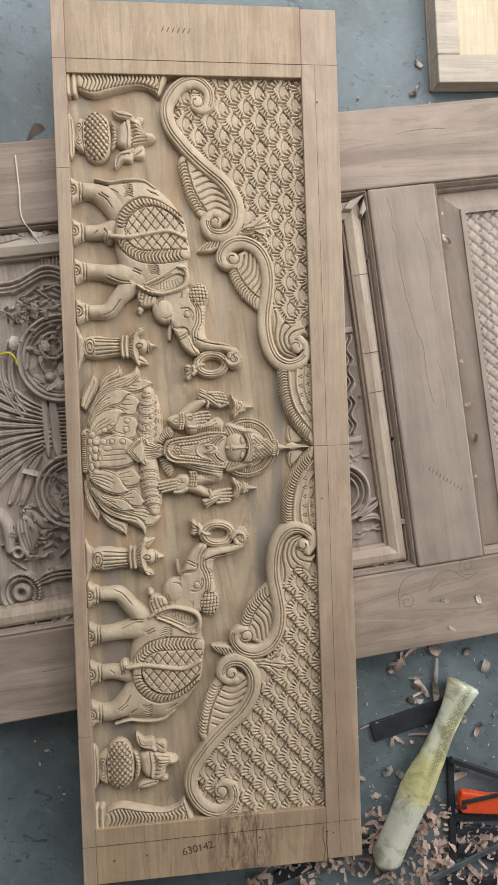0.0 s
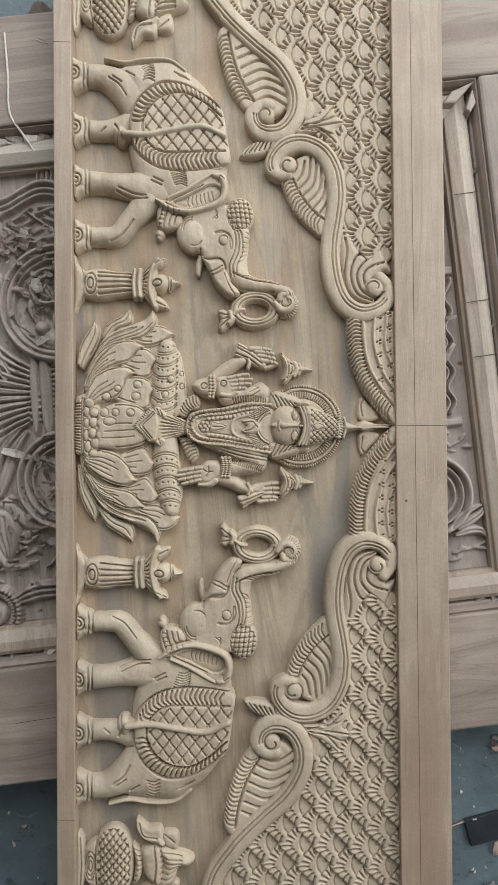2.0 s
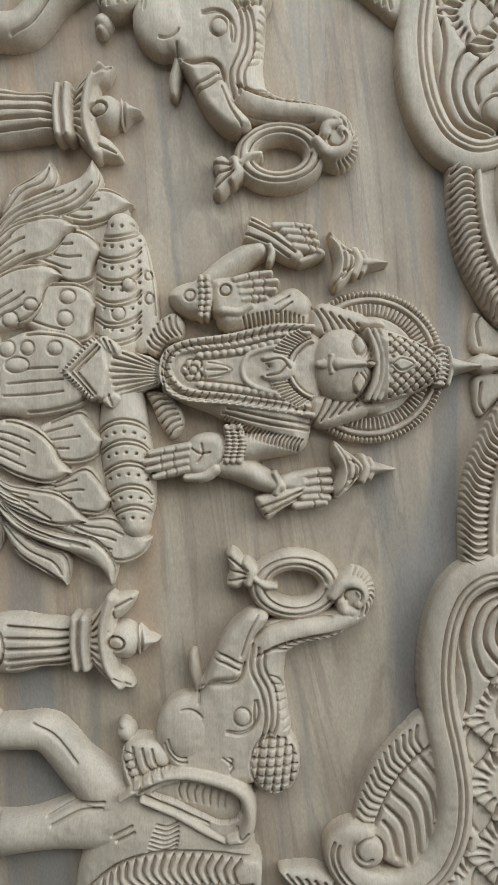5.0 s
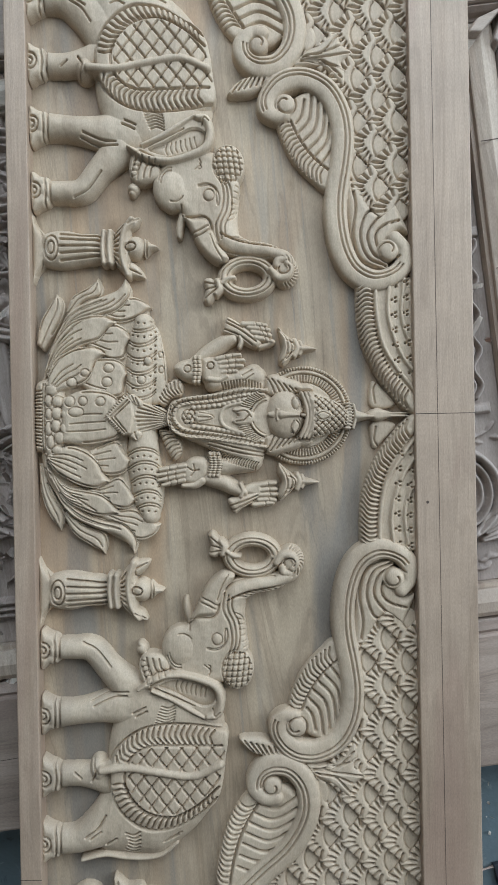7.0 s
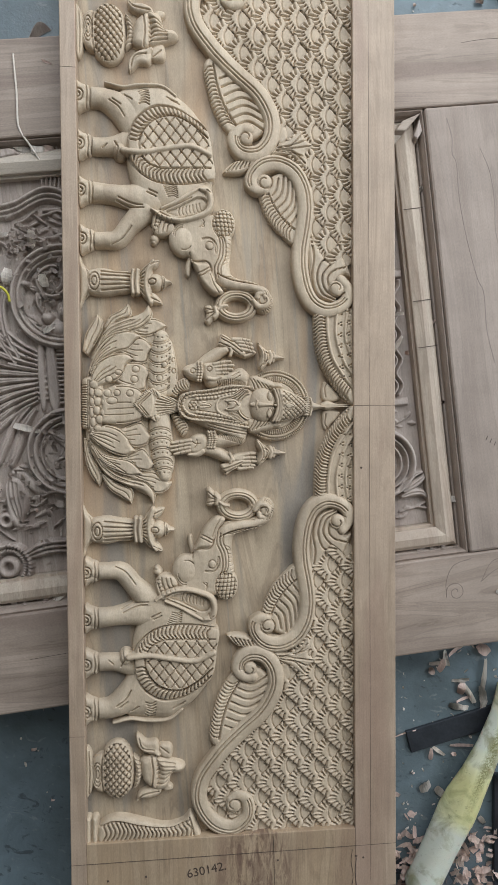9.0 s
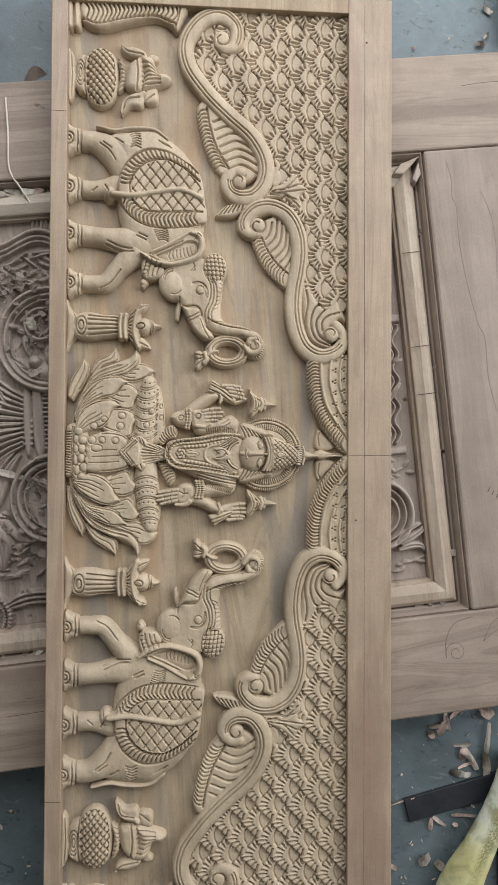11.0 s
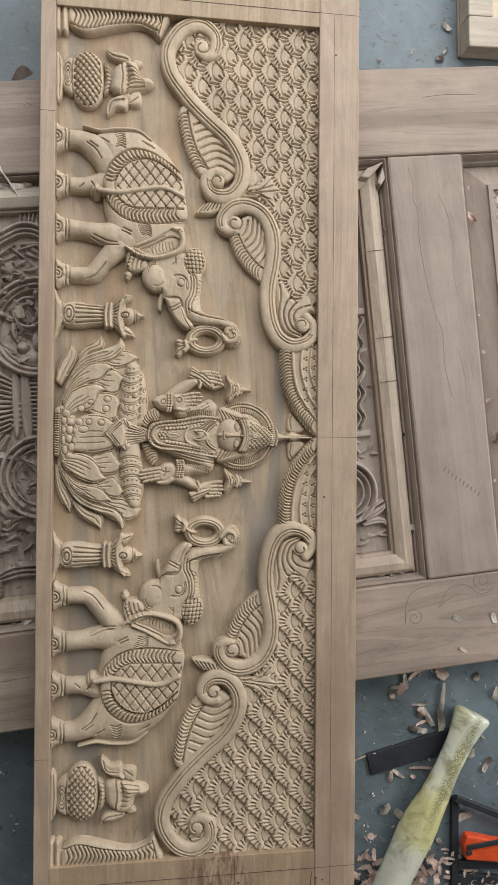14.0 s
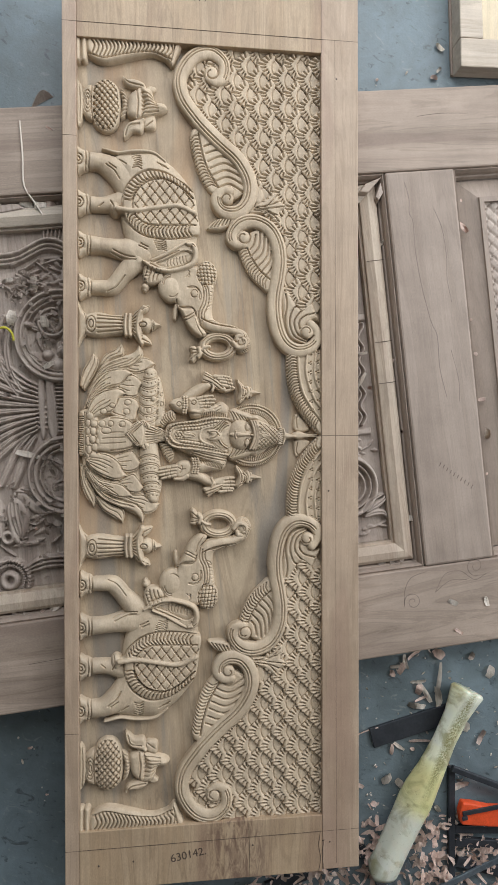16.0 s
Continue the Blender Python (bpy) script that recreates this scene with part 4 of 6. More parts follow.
# fringe along the lower side and folds of the upper one
NH([(470, 728), (530, 752), (606, 770)], [(462, 738), (524, 768), (598, 788)], 22, 1.0, 2.8, 0, 0.1)
for P in ([(470, 724), (540, 742), (612, 754)], [(476, 716), (545, 732), (614, 744)]):
    NC(P, 1.1, 2.8)
NH([(500, 566), (560, 556), (606, 566)], [(504, 582), (560, 574), (606, 582)], 14, 1.0, 2.4)
# long chain with its leaf border
U0 = [(618, 582), (560, 582), (480, 598), (410, 608), (378, 624), (368, 655), (378, 684), (410, 702), (480, 708), (560, 720), (618, 728)]
U1 = [(612, 594), (560, 596), (484, 612), (414, 620), (390, 632), (382, 655), (392, 674), (414, 688), (484, 696), (560, 706), (612, 714)]
for P in (U0, U1):
    NB([(x, y, 4.5) for x, y in P], 3.4, 20.5)
NH(U0, U1, 40, 0.85, 1.7, 0.014, 0.15)
for P in ([(600, 606), (560, 608), (500, 622), (432, 630)], [(600, 700), (560, 696), (500, 686), (432, 678)]):
    Q = resample(near(P), 14)
    c.cut(Q + (0, 3.6), 0.9, 2.0, smooth=False)
    c.cut(Q - (0, 3.6), 0.9, 2.0, smooth=False)
    for x, y in Q:
        c.dome(x, y, 3.6, 3.1, 3.4, 21.2)
for k in range(6):
    bead(c, 421 + 11 * np.cos(1.047 * k), 654 + 11 * np.sin(1.047 * k), 7, 7, 2.6, 21.6)
bead(c, 421, 654, 6, 6, 4, 21.6)
NF([(438, 644), (454, 637), (486, 654), (454, 671), (438, 664)], 21, 24.5, 4)
NC([(444, 654), (476, 654)], 0.9, 2)
c.cut(near([(446, 642), (470, 646), (484, 654), (470, 662), (446, 666)]), 0.9, 1.8)
NB([(590, 612, 5), (545, 618, 5), (512, 630, 5), (502, 654, 5), (512, 676, 5), (545, 690, 5), (590, 696, 5)], 3.4, 21.2)
# collar
outer, inner = arc(642, 652, 100, 76, 118, 242), arc(642, 652, 54, 48, 112, 248)
c.fill(np.vstack([near(outer), near(inner)[::-1]]), 21, 24.5, 4, smooth=False)
NH(arc(642, 652, 96, 72, 118, 242), arc(642, 652, 66, 55, 114, 246), 26, 1.0, 2.6)
for r in (0.60, 0.7):
    NC(arc(642, 652, 96 * r, 74 * r + 4, 114, 246), 1.0, 2.6)
NF([(532, 634), (556, 626), (586, 640), (590, 654), (582, 668), (552, 674), (532, 664), (548, 650)], 22, 26, 5)
for P in ([(540, 640), (566, 636), (580, 652)], [(542, 664), (562, 660), (574, 648)]):
    NC(P, 1.0, 2.6)
for x in (366, 374):
    NC([(x, 626), (x - 5, 655), (x, 686)], 1.0, 2.6)
# halo
NF(arc(716, 645, 131, 130, -128, 128, 40) + [(650, 690), (650, 600)], 5, 9.5, 3, smooth=False)
for a in np.linspace(-124, 124, 74):
    p, q = arc(716, 645, 122, 121, a, a, 1)[0], arc(716, 645, 134, 133, a, a, 1)[0]
    c.cut(near([p, q]), 0.9, 3.2, smooth=False)
for r in (86, 108, 119):
    NC(arc(716, 645, r, r, -126, 126, 40), 1.2, 2.8)
for a in np.linspace(-122, 122, 56):
    p, q = arc(716, 645, 89, 89, a, a, 1)[0], arc(716, 645, 105, 105, a, a, 1)[0]
    c.cut(near([p, q]), 1.0, 2.8, smooth=False)
# hair falling to the shoulders
for s in (1, -1):
    f = lambda P: [(x, 645 + s * (y - 645)) for x, y in P]
    NF(f([(612, 700), (640, 692), (690, 700), (720, 712), (706, 732), (668, 744), (636, 752), (616, 738)]), 7, 18, 8)
    for k in range(6):
        NC(f([(618 + 15 * k, 744 - 6 * k), (632 + 14 * k, 722 - 3 * k), (640 + 14 * k, 702)]), 1.05, 2.8)
    NF(f([(690, 704), (720, 706), (742, 712), (728, 726), (700, 724)]), 8, 16, 6)
# crown
NF([(712, 590), (738, 584), (784, 600), (822, 620), (838, 636), (838, 660), (820, 676), (782, 694), (736, 706), (712, 700), (720, 645)], 12, 27, 15)
crown = np.array(near([(742, 592), (786, 606), (824, 628), (824, 668), (784, 690), (742, 700)]))
for k in range(-9, 10):
    NC([(700, 647 + 17 * k - 78), (860, 647 + 17 * k + 78)], 1.0, 2.4, crown)
    NC([(700, 647 + 17 * k + 78), (860, 647 + 17 * k - 78)], 1.0, 2.4, crown)
for x in (719, 729, 738):
    NB([(x - 10, 588, 4), (x + 2, 620, 5), (x + 5, 645, 5), (x + 2, 672, 5), (x - 10, 702, 4)], 3, 22.5)
NF([(744, 645), (760, 630), (792, 645), (760, 662)], 24, 29, 4)
c.cut(near([(748, 645), (762, 636), (782, 645), (762, 656), (748, 645)]), 0.9, 2.2)
for y in np.linspace(614, 676, 9):
    bead(c, 836 - 0.006 * (y - 645) ** 2, y, 10, 4.6, 5, 15)
NB([(846, 616, 5), (852, 645, 6), (846, 676, 5)], 8, 9)
NB([(856, 645, 16), (872, 645, 11), (900, 645, 4)], 16, 2)
# face, plain and smooth
(fx, fy), = near([(668, 645)])
c.dome(fx, fy, 25, 30.5, 15, 12.5, 0, 0.42)
NB([(702, 645, 4), (684, 645, 6), (668, 645, 8), (658, 645, 11)], 5, 25.5)
NB([(636, 645, 9), (628, 645, 6)], 4, 23)
NB([(648, 632, 4), (646, 645, 5), (648, 658, 4)], 2.6, 26)
NC([(644, 632), (642, 645), (644, 658)], 0.8, 1.4)
bead(c, 714, 645, 6, 4, 2, 26)
for s in (1, -1):
    NF([(694, 645 + s * 16), (704, 645 + s * 28), (692, 645 + s * 46), (684, 645 + s * 32)], 25.0, 27.0, 4)
    NC([(690, 645 + s * 15), (683, 645 + s * 30), (690, 645 + s * 48)], 0.9, 1.8)
    NC([(696, 645 + s * 14), (706, 645 + s * 28), (696, 645 + s * 49)], 0.9, 1.6)
    NC([(702, 645 + s * 10), (712, 645 + s * 28), (700, 645 + s * 50)], 0.8, 1.0)
carved("seated_figure_relief", c, "carved seated figure with a halo on a lotus", both=False)

# S-scrolls of ribbon
c = Carving(330, 630, 870, 1495)


def spiral(cx, cy, r0, r1, a0, a1, n=16, sy=1.0):
    return [(cx + r * np.cos(a), cy + sy * r * np.sin(a)) for r, a in zip(np.linspace(r0, r1, n), np.linspace(radians(a0), radians(a1), n))]


def mid(P):
    """From the working drawing of the scrolls to the units of the first one."""
    out = []
    for x, y in P:
        d = 1 + 3.4083762e-05 * x + 6.2124286e-06 * y
        out.append(((0.707065 * x + 0.0051401082 * y + 63.044773) / d, (0.023107246 * x + 0.69702989 * y + 253.71781) / d))
    return out


upper = mid([(792, 1002), (808, 982), (806, 950), (780, 930), (745, 925), (712, 945), (692, 985), (683, 1040), (685, 1090), (694, 1140), (699, 1190), (692, 1240), (668, 1282), (628, 1303), (588, 1298), (562, 1274), (557, 1250), (570, 1234), (588, 1236)])
lower = mid([(552, 1388), (530, 1388), (514, 1368), (520, 1342), (545, 1326), (580, 1331), (606, 1360), (614, 1400), (604, 1440), (575, 1485), (530, 1525)]) + [(406, 1320), (384, 1345), (358, 1384), (354, 1424), (378, 1460), (412, 1470), (438, 1450), (438, 1422), (422, 1412), (410, 1420)]
# leaves behind the ribbons
leaf1 = c.fill(mid([(668, 1098), (640, 1114), (610, 1145), (590, 1180), (576, 1225), (590, 1244), (615, 1274), (650, 1280), (684, 1240), (690, 1170)]), 5, 12, 7)
c.hatch(mid([(660, 1106), (620, 1138), (592, 1184), (580, 1222)]), mid([(668, 1132), (636, 1160), (612, 1195), (599, 1224)]), 14, 1.2, 3.4, 0.04, 0.15)
c.cut(mid([(671, 1133), (639, 1162), (615, 1197), (602, 1226)]), 1.5, 4)
for P in ([(612, 1222), (622, 1236), (628, 1264)], [(616, 1204), (636, 1228), (642, 1272)], [(624, 1188), (648, 1214), (655, 1268)], [(634, 1172), (660, 1202), (667, 1258)], [(645, 1158), (670, 1190), (677, 1244)], [(658, 1145), (679, 1176), (684, 1220)]):
    c.cut(mid(P), 2.0, 3.6, inside=leaf1)
leaf2 = c.fill([(414, 1196), (392, 1226), (378, 1266), (371, 1312), (388, 1326), (424, 1292), (462, 1256), (482, 1214), (466, 1190), (442, 1186)], 5, 12, 8)
c.hatch([(404, 1208), (388, 1238), (377, 1274), (373, 1306)], [(426, 1206), (404, 1244), (392, 1280), (386, 1312)], 16, 1.3, 4, 0.02, 0.2)
c.cut([(428, 1206), (406, 1244), (394, 1280), (388, 1314)], 1.7, 5)
for P in ([(520, 1400), (552, 1410), (592, 1388)], [(510, 1418), (548, 1430), (594, 1408)], [(502, 1436), (544, 1450), (592, 1428)], [(495, 1455), (538, 1470), (584, 1448)], [(489, 1475), (530, 1490), (572, 1472)], [(483, 1497), (518, 1508), (555, 1494)], [(478, 1518), (505, 1526), (536, 1514)]):
    c.cut(mid(P), 2.0, 3.6, inside=leaf2)
c.fill([(402, 1128), (428, 1125), (446, 1132), (468, 1152), (444, 1152), (418, 1146)], 4, 15, 7)
c.hatch([(408, 1130), (448, 1138)], [(420, 1144), (452, 1150)], 6, 1.3, 4)
c.fill([(486, 1158), (520, 1158), (546, 1132), (552, 1148), (548, 1160), (562, 1172), (548, 1184), (540, 1200), (516, 1184), (500, 1176)], 6, 15, 8)
for P in ([(494, 1164), (522, 1164), (546, 1142)], [(496, 1167), (524, 1168), (556, 1172)], [(498, 1170), (522, 1174), (542, 1194)], [(496, 1166), (526, 1160), (548, 1152)], [(500, 1170), (526, 1174), (550, 1184)]):
    c.cut(P, 1.3, 4)
c.fill([(502, 1176), (516, 1186), (514, 1206), (500, 1212), (494, 1196)], 4, 11, 6)
c.fill([(556, 930), (574, 906), (600, 903), (596, 930), (612, 948), (626, 946), (618, 968), (606, 986), (588, 972), (574, 988), (562, 1012), (547, 1008)], 4, 13, 9)
for P in ([(592, 901), (566, 914), (556, 944), (560, 980), (556, 1008)], [(596, 906), (574, 917), (565, 944), (572, 970), (584, 978)], [(600, 910), (581, 921), (574, 944), (584, 962), (606, 980)], [(602, 914), (588, 926), (584, 944), (594, 956), (614, 962)]):
    c.cut(P, 1.7, 4.5)
for P, a, b in ((upper, 14.5, 12), (lower, 14.5, 12)):
    Q = c.tube([(*p[:2], w) for p, w in zip(P, [b - 3] * 2 + [b] * 2 + [a] * (len(P) - 8) + [b] * 2 + [b - 3] * 2)], a, 15, 4, 0.2)
    d = np.gradient(Q[:, :2], axis=0)
    nrm = np.stack([-d[:, 1], d[:, 0]], 1) / (np.hypot(d[:, 0], d[:, 1])[:, None] + 1e-9)
    for o in (0.12, 0.5):
        sgn = -1 if P is upper else 1
        k0, k1 = 16, -14
        c.cut((Q[:, :2] + nrm * Q[:, 2:3] * o * sgn)[k0:k1:3], 1.25, 3.0)
for (x, y), r, a in zip(mid([(778, 980), (591, 1254), (544, 1366)]) + [(414, 1428)], (14, 14, 13, 15), (60, 150, 60, 200)):
    c.dome(x, y, r, r, 20, 0, 0, 0.16)
    c.cut(spiral(x, y, r * 0.35, r + 2, a - 90, a + 270, 18), 1.3, 3.6)
carved("scroll_ribbon", c, "carved S-scroll ribbons with feathered leaves")

# feathered arch band in the middle
c = Carving(545, 632, 716, 900)
band = c.fill([(630, 712), (604, 740), (584, 768), (568, 800), (559, 840), (558, 892), (632, 892)], 5, 12, 7, smooth=False)
c.fill([(628, 716), (600, 742), (580, 772), (565, 806), (559, 845), (560, 888), (577, 888), (580, 846), (586, 806), (600, 776), (628, 742)], 8, 18, 7)
c.hatch([(622, 722), (598, 746), (578, 776), (565, 808), (560, 845), (561, 886)], [(624, 742), (601, 772), (586, 806), (579, 846), (577, 886)], 28, 1.5, 5, 0.015, 0.2)
for P in ([(630, 745), (606, 778), (590, 808), (583, 846), (582, 888)], [(632, 766), (614, 792), (602, 822), (597, 850), (600, 888)], [(632, 796), (620, 818), (614, 846), (618, 888)]):
    c.tube(P, 2.6, 4, 12)
for k in range(7):
    for x, y in ((606 - 2.2 * k + 0.28 * k * k, 768 + 19 * k), (622 - 2.6 * k + 0.3 * k * k, 770 + 19 * k)):
        for dx, dy in ((-2.5, 0), (2, -2.5), (2, 2.5)):
            c.cut([(x + dx + 3, y + dy), (x + dx + 3.4, y + dy)], 1.5, 5, smooth=False)
c.fill([(574, 730), (573, 748), (578, 762), (590, 752), (606, 732), (590, 726)], 2, 6, 6)
c.cut([(580, 734), (578, 750), (582, 758)], 1.2, 3)
c.fill([(566, 717), (580, 708), (600, 712), (628, 716), (600, 722), (580, 727)], 4, 13, 6)
carved("arch_band", c, "carved feathered arch band with pricked trefoils")

# scale leaves that fill the corners: one leaf, laid out on a lattice
c = Carving(-34, 32, -36, 36, 1.0)
c.fill([(8, -18), (18, -10), (26, 0), (18, 10), (8, 18), (2, 8), (1, 0), (2, -8)], 4.4, 6.4, 4, smooth=False)
c.fill([(-29, 1), (-14, -15.5), (1, -29), (10, -19), (5, -9), (3, 0), (5, 9), (11, 20), (2, 32), (-14, 17)], 6.6, 9.2, 4, smooth=False)
c.H *= np.where(c.H > 0, 1.0 - 0.010 * c.X + 0.0075 * c.Y, 1)
c.cut([(9, -15), (4.4, -7), (3.4, 0), (4.4, 7), (8, 13)], 1.1, 2.4)
for u in (-0.9, -0.66, -0.42, -0.17, 0.1, 0.36, 0.62, 0.88):
    tip = np.array((-26 + 27 * abs(u), 28 * u))
    root = np.array((3.0, 9 * u))
    c.cut([tip + 0.5 * (root - tip) + (0, 1.0), tip + 0.25 * (root - tip), tip - 0.12 * (root - tip)], 1.45, 5.0)
scale_lo = c.mesh("scale_leaf", lambda x, y, h: (x * UNIT, -y * UNIT, h * UNIT))
scale_up = c.mesh("scale_leaf", lambda x, y, h: (x * UNIT, y * UNIT, h * UNIT))
PALEV = wood("scale_leaf_wood", (0.53, 0.425, 0.305), (0.46, 0.36, 0.25), (0.42, 0.345, 0.26), streak_amount=0.35, vary=0.06, relief=0.0002, lines=0.08, figure=0.06)
region = np.array([(668, 968), (600, 975), (566, 1004), (556, 1040), (556, 1108), (545, 1160), (505, 1190), (497, 1235), (474, 1275), (432, 1312), (392, 1350), (372, 1390), (368, 1430), (385, 1462), (425, 1478), (668, 1478)], float)
c = Carving(355, 632, 960, 1485, 2.4)
c.fill(region, 2.0, 3.6, 4, smooth=False)
fields = carved("scale_field", c, "sunk field of carved overlapping fan-shaped scale leaves")
rs = np.random.RandomState(4)
for i in range(-14, 16):
    for j in range(-14, 16):
        x, y = 530 + 50 * i - 25 * j, 1252 + 27.6 * j
        if not (375 < x < 688 and 970 < y < 1495):
            continue
        if within(np.array([x - 18.0]), np.array([y * 1.0]), region)[0]:
            X, Y, _ = sheet(x - 25 + rs.uniform(-1, 1), y + rs.uniform(-1, 1))
            for me, sy, field in ((scale_lo, 1, fields[0]), (scale_up, -1, fields[1])):
                if not me.materials:
                    me.materials.append(PALEV)
                ob = new("scale_leaf", me)
                ob.parent = field
                ob.matrix_basis = pose(X, sy * Y, Z_GROUND + UNIT * 2.2, rs.uniform(-1.5, 1.5), rs.uniform(-1, 1), rs.uniform(-3, 3))


# ---- marks on the panel ----
SKETCH = plain("faint_pencil", (0.17, 0.13, 0.105), 0.7)


def line(a, b, w=0.0008, z=Z_TOP - 0.0001, h=0.0003, name="pencil_line", parent=None):
    ob = path_bar([a, b], w, h, z, name, INK, parent or panel)
    ob.matrix_parent_inverse = Matrix.Translation((0, 0, -0.062))
    return ob


line((X0, -0.6395), (X1, -0.6365))
line((X0, 0.634), (X1, 0.6325))
line((XR + 0.001, 0.0), (X1, 0.0))
line((X0, 0.460), (XL, 0.4595))
line((X0, -0.458), (XL, -0.4585))
line((0.201, -0.69), (0.2005, 0.633), 0.0006)
line((0.0605, -0.70), (0.059, -0.615), 0.0006)
for i, (x, y) in enumerate(((0.189, -0.089), (0.203, 0.571), (0.065, -0.651), (0.179, -0.652), (-0.035, -0.655), (-0.122, -0.662), (-0.175, -0.665), (0.19, -0.655))):
    bm = bmesh.new()
    bmesh.ops.create_cone(bm, cap_ends=True, segments=10, radius1=0.0016, radius2=0.0013, depth=0.0006, matrix=Matrix.Translation((x, y, Z_TOP + 0.0001)))
    ob = part("nail_hole", bm, INK, panel)
    ob.matrix_parent_inverse = Matrix.Translation((0, 0, -0.062))


for P in ([(0.174, -0.642), (0.172, -0.660), (0.175, -0.680), (0.172, -0.700)], [(0.181, -0.650), (0.178, -0.672), (0.180, -0.698)]):
    ob = path_bar(P, 0.0009, 0.0003, Z_TOP - 0.0001, "check_line", INK, panel)
    ob.matrix_parent_inverse = Matrix.Translation((0, 0, -0.062))


def writing(text, x, y, z, size, turn, name="pencil_writing", parent=None):
    cu = bpy.data.curves.new(name, "FONT")
    cu.body, cu.size, cu.extrude = text, size, 0.00012
    tmp = bpy.data.objects.new(name, cu)
    scene.collection.objects.link(tmp)
    me = bpy.data.meshes.new_from_object(tmp.evaluated_get(bpy.context.evaluated_depsgraph_get()))
    bpy.data.objects.remove(tmp)
    me.materials.clear()
    me.transform(pose(x, y, z, 0, 0, turn) @ Matrix.Shear("XY", 4, (0.25, 0)))
    ob = part(name, me, INK, parent or panel, "handwritten pencil number")
    ob.matrix_parent_inverse = Matrix.Translation((0, 0, -0.062 if parent is None else 0))
    return ob


writing("630142.", -0.064, -0.668, Z_TOP - 0.0001, 0.0175, 9)
for k in range(6):
    line((-0.05 + 0.0085 * k, 0.680 - 0.0004 * k), (-0.046 + 0.0085 * k, 0.688 - 0.0004 * k), 0.0012, name="pencil_mark")

# ---- the door underneath ----
MD = Matrix.Translation((0, 0.072, 0)) @ Matrix.Rotation(radians(A_DOOR), 4, "Z")
door = thing("wooden_door", "unfinished brown wooden door with carved and lattice panels lying flat", "door")
ZD = 0.062


def dslab(name, p0, p1, q0, q1, z0, z1, mat, bev=0.002, label="", parent=None):
    return part(name, slab(p0, p1, q0, q1, z0, z1, bev, MD), mat, parent or door, label)


dslab("rail", -0.62, 0.94, 0.337, 0.4745, 0, ZD, DOORW, 0.003)
dslab("rail", -0.62, 0.94, -0.4745, -0.333, 0, ZD, DOORW, 0.003)
dslab("mullion", 0.3335, 0.456, -0.3325, 0.3365, 0, ZD, DOORV, 0.004)
dslab("stile", 0.94, 1.05, -0.4745, 0.4745, 0, ZD, DOORV, 0.003)
dslab("stile", -0.73, -0.62, -0.4745, 0.4745, 0, ZD, DOORV, 0.003)
dslab("panel_back", -0.62, 0.333, -0.333, 0.337, 0.004, 0.024, DOORC, 0)
dslab("panel_back", 0.456, 0.94, -0.333, 0.337, 0.004, 0.030, DOORC, 0)


def dpart(name, c, mat, label="", parent=None, z0=0.0, everything=False):
    """A carving in the door's own millimetres."""
    def place(x, y, h):
        ca, sa = np.cos(radians(A_DOOR)), np.sin(radians(A_DOOR))
        p, q = x * 0.001, y * 0.001
        return p * ca - q * sa, 0.072 + p * sa + q * ca, z0 + h * 0.001
    return part(name, c.mesh(name, place, everything=everything), mat, parent or door, label)


# mouldings round the sunk panels, by their profile: width from the outside, height
def moulding(name, p0, p1, q0, q1, profile, mat, label=""):
    for side in range(4):
        bm = bmesh.new()
        rows = []
        for off, z in profile:
            a, b, c_, d = p0 + off, p1 - off, q0 + off, q1 - off
            ends = (((a, c_), (b, c_)), ((b, c_), (b, d)), ((b, d), (a, d)), ((a, d), (a, c_)))[side]
            rows.append([bm.verts.new(MD @ Vector((*e, z))) for e in ends])
        for r0, r1 in zip(rows[:-1], rows[1:]):
            bm.faces.new((r0[0], r0[1], r1[1], r1[0]))
        part(name, bm, mat[side] if isinstance(mat, tuple) else mat, door, label)


STEPS = [(0.0, 0.056), (0.003, 0.058), (0.006, 0.052), (0.0075, 0.044), (0.010, 0.043), (0.0125, 0.036)]
moulding("moulding", -0.62, 0.333, -0.333, 0.337, STEPS, DOORV, "stepped brown edge moulding")
moulding("moulding", 0.456, 0.94, -0.333, 0.337, STEPS, DOORV, "stepped brown edge moulding")
BEVEL = [(0.0135, 0.030), (0.0140, 0.046), (0.019, 0.050), (0.030, 0.0515), (0.042, 0.047), (0.0435, 0.046), (0.044, 0.040), (0.048, 0.040), (0.0485, 0.024)]
# the far side takes a paler wood: light falling on it, put into the colour
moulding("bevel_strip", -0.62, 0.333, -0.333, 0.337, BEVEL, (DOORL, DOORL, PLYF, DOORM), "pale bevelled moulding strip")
BEVEL2 = [(0.0135, 0.030), (0.0145, 0.034), (0.047, 0.044), (0.0475, 0.048), (0.056, 0.048), (0.0565, 0.030)]
moulding("bevel_strip", 0.456, 0.94, -0.333, 0.337, BEVEL2, DOORV, "sloping bevelled strip")

# right panel: pricked diamond lattice
c = Carving(510, 886, -278, 282, 2.0, 6)
for k in range(-32, 33):
    for s in (1, -1):
        c.cut([(510, 22 * k), (886, 22 * k + s * 376)], 1.6, 2.6, smooth=False)
for k in range(-13, 14):
    for j in range(17):
        c.cut([(516 + 22 * j, 22 * k + 5), (517 + 22 * j, 22 * k + 6)], 1.4, 4, smooth=False)
dpart("lattice_panel", c, DOORC, "carved diamond lattice panel", z0=0.036, everything=True)

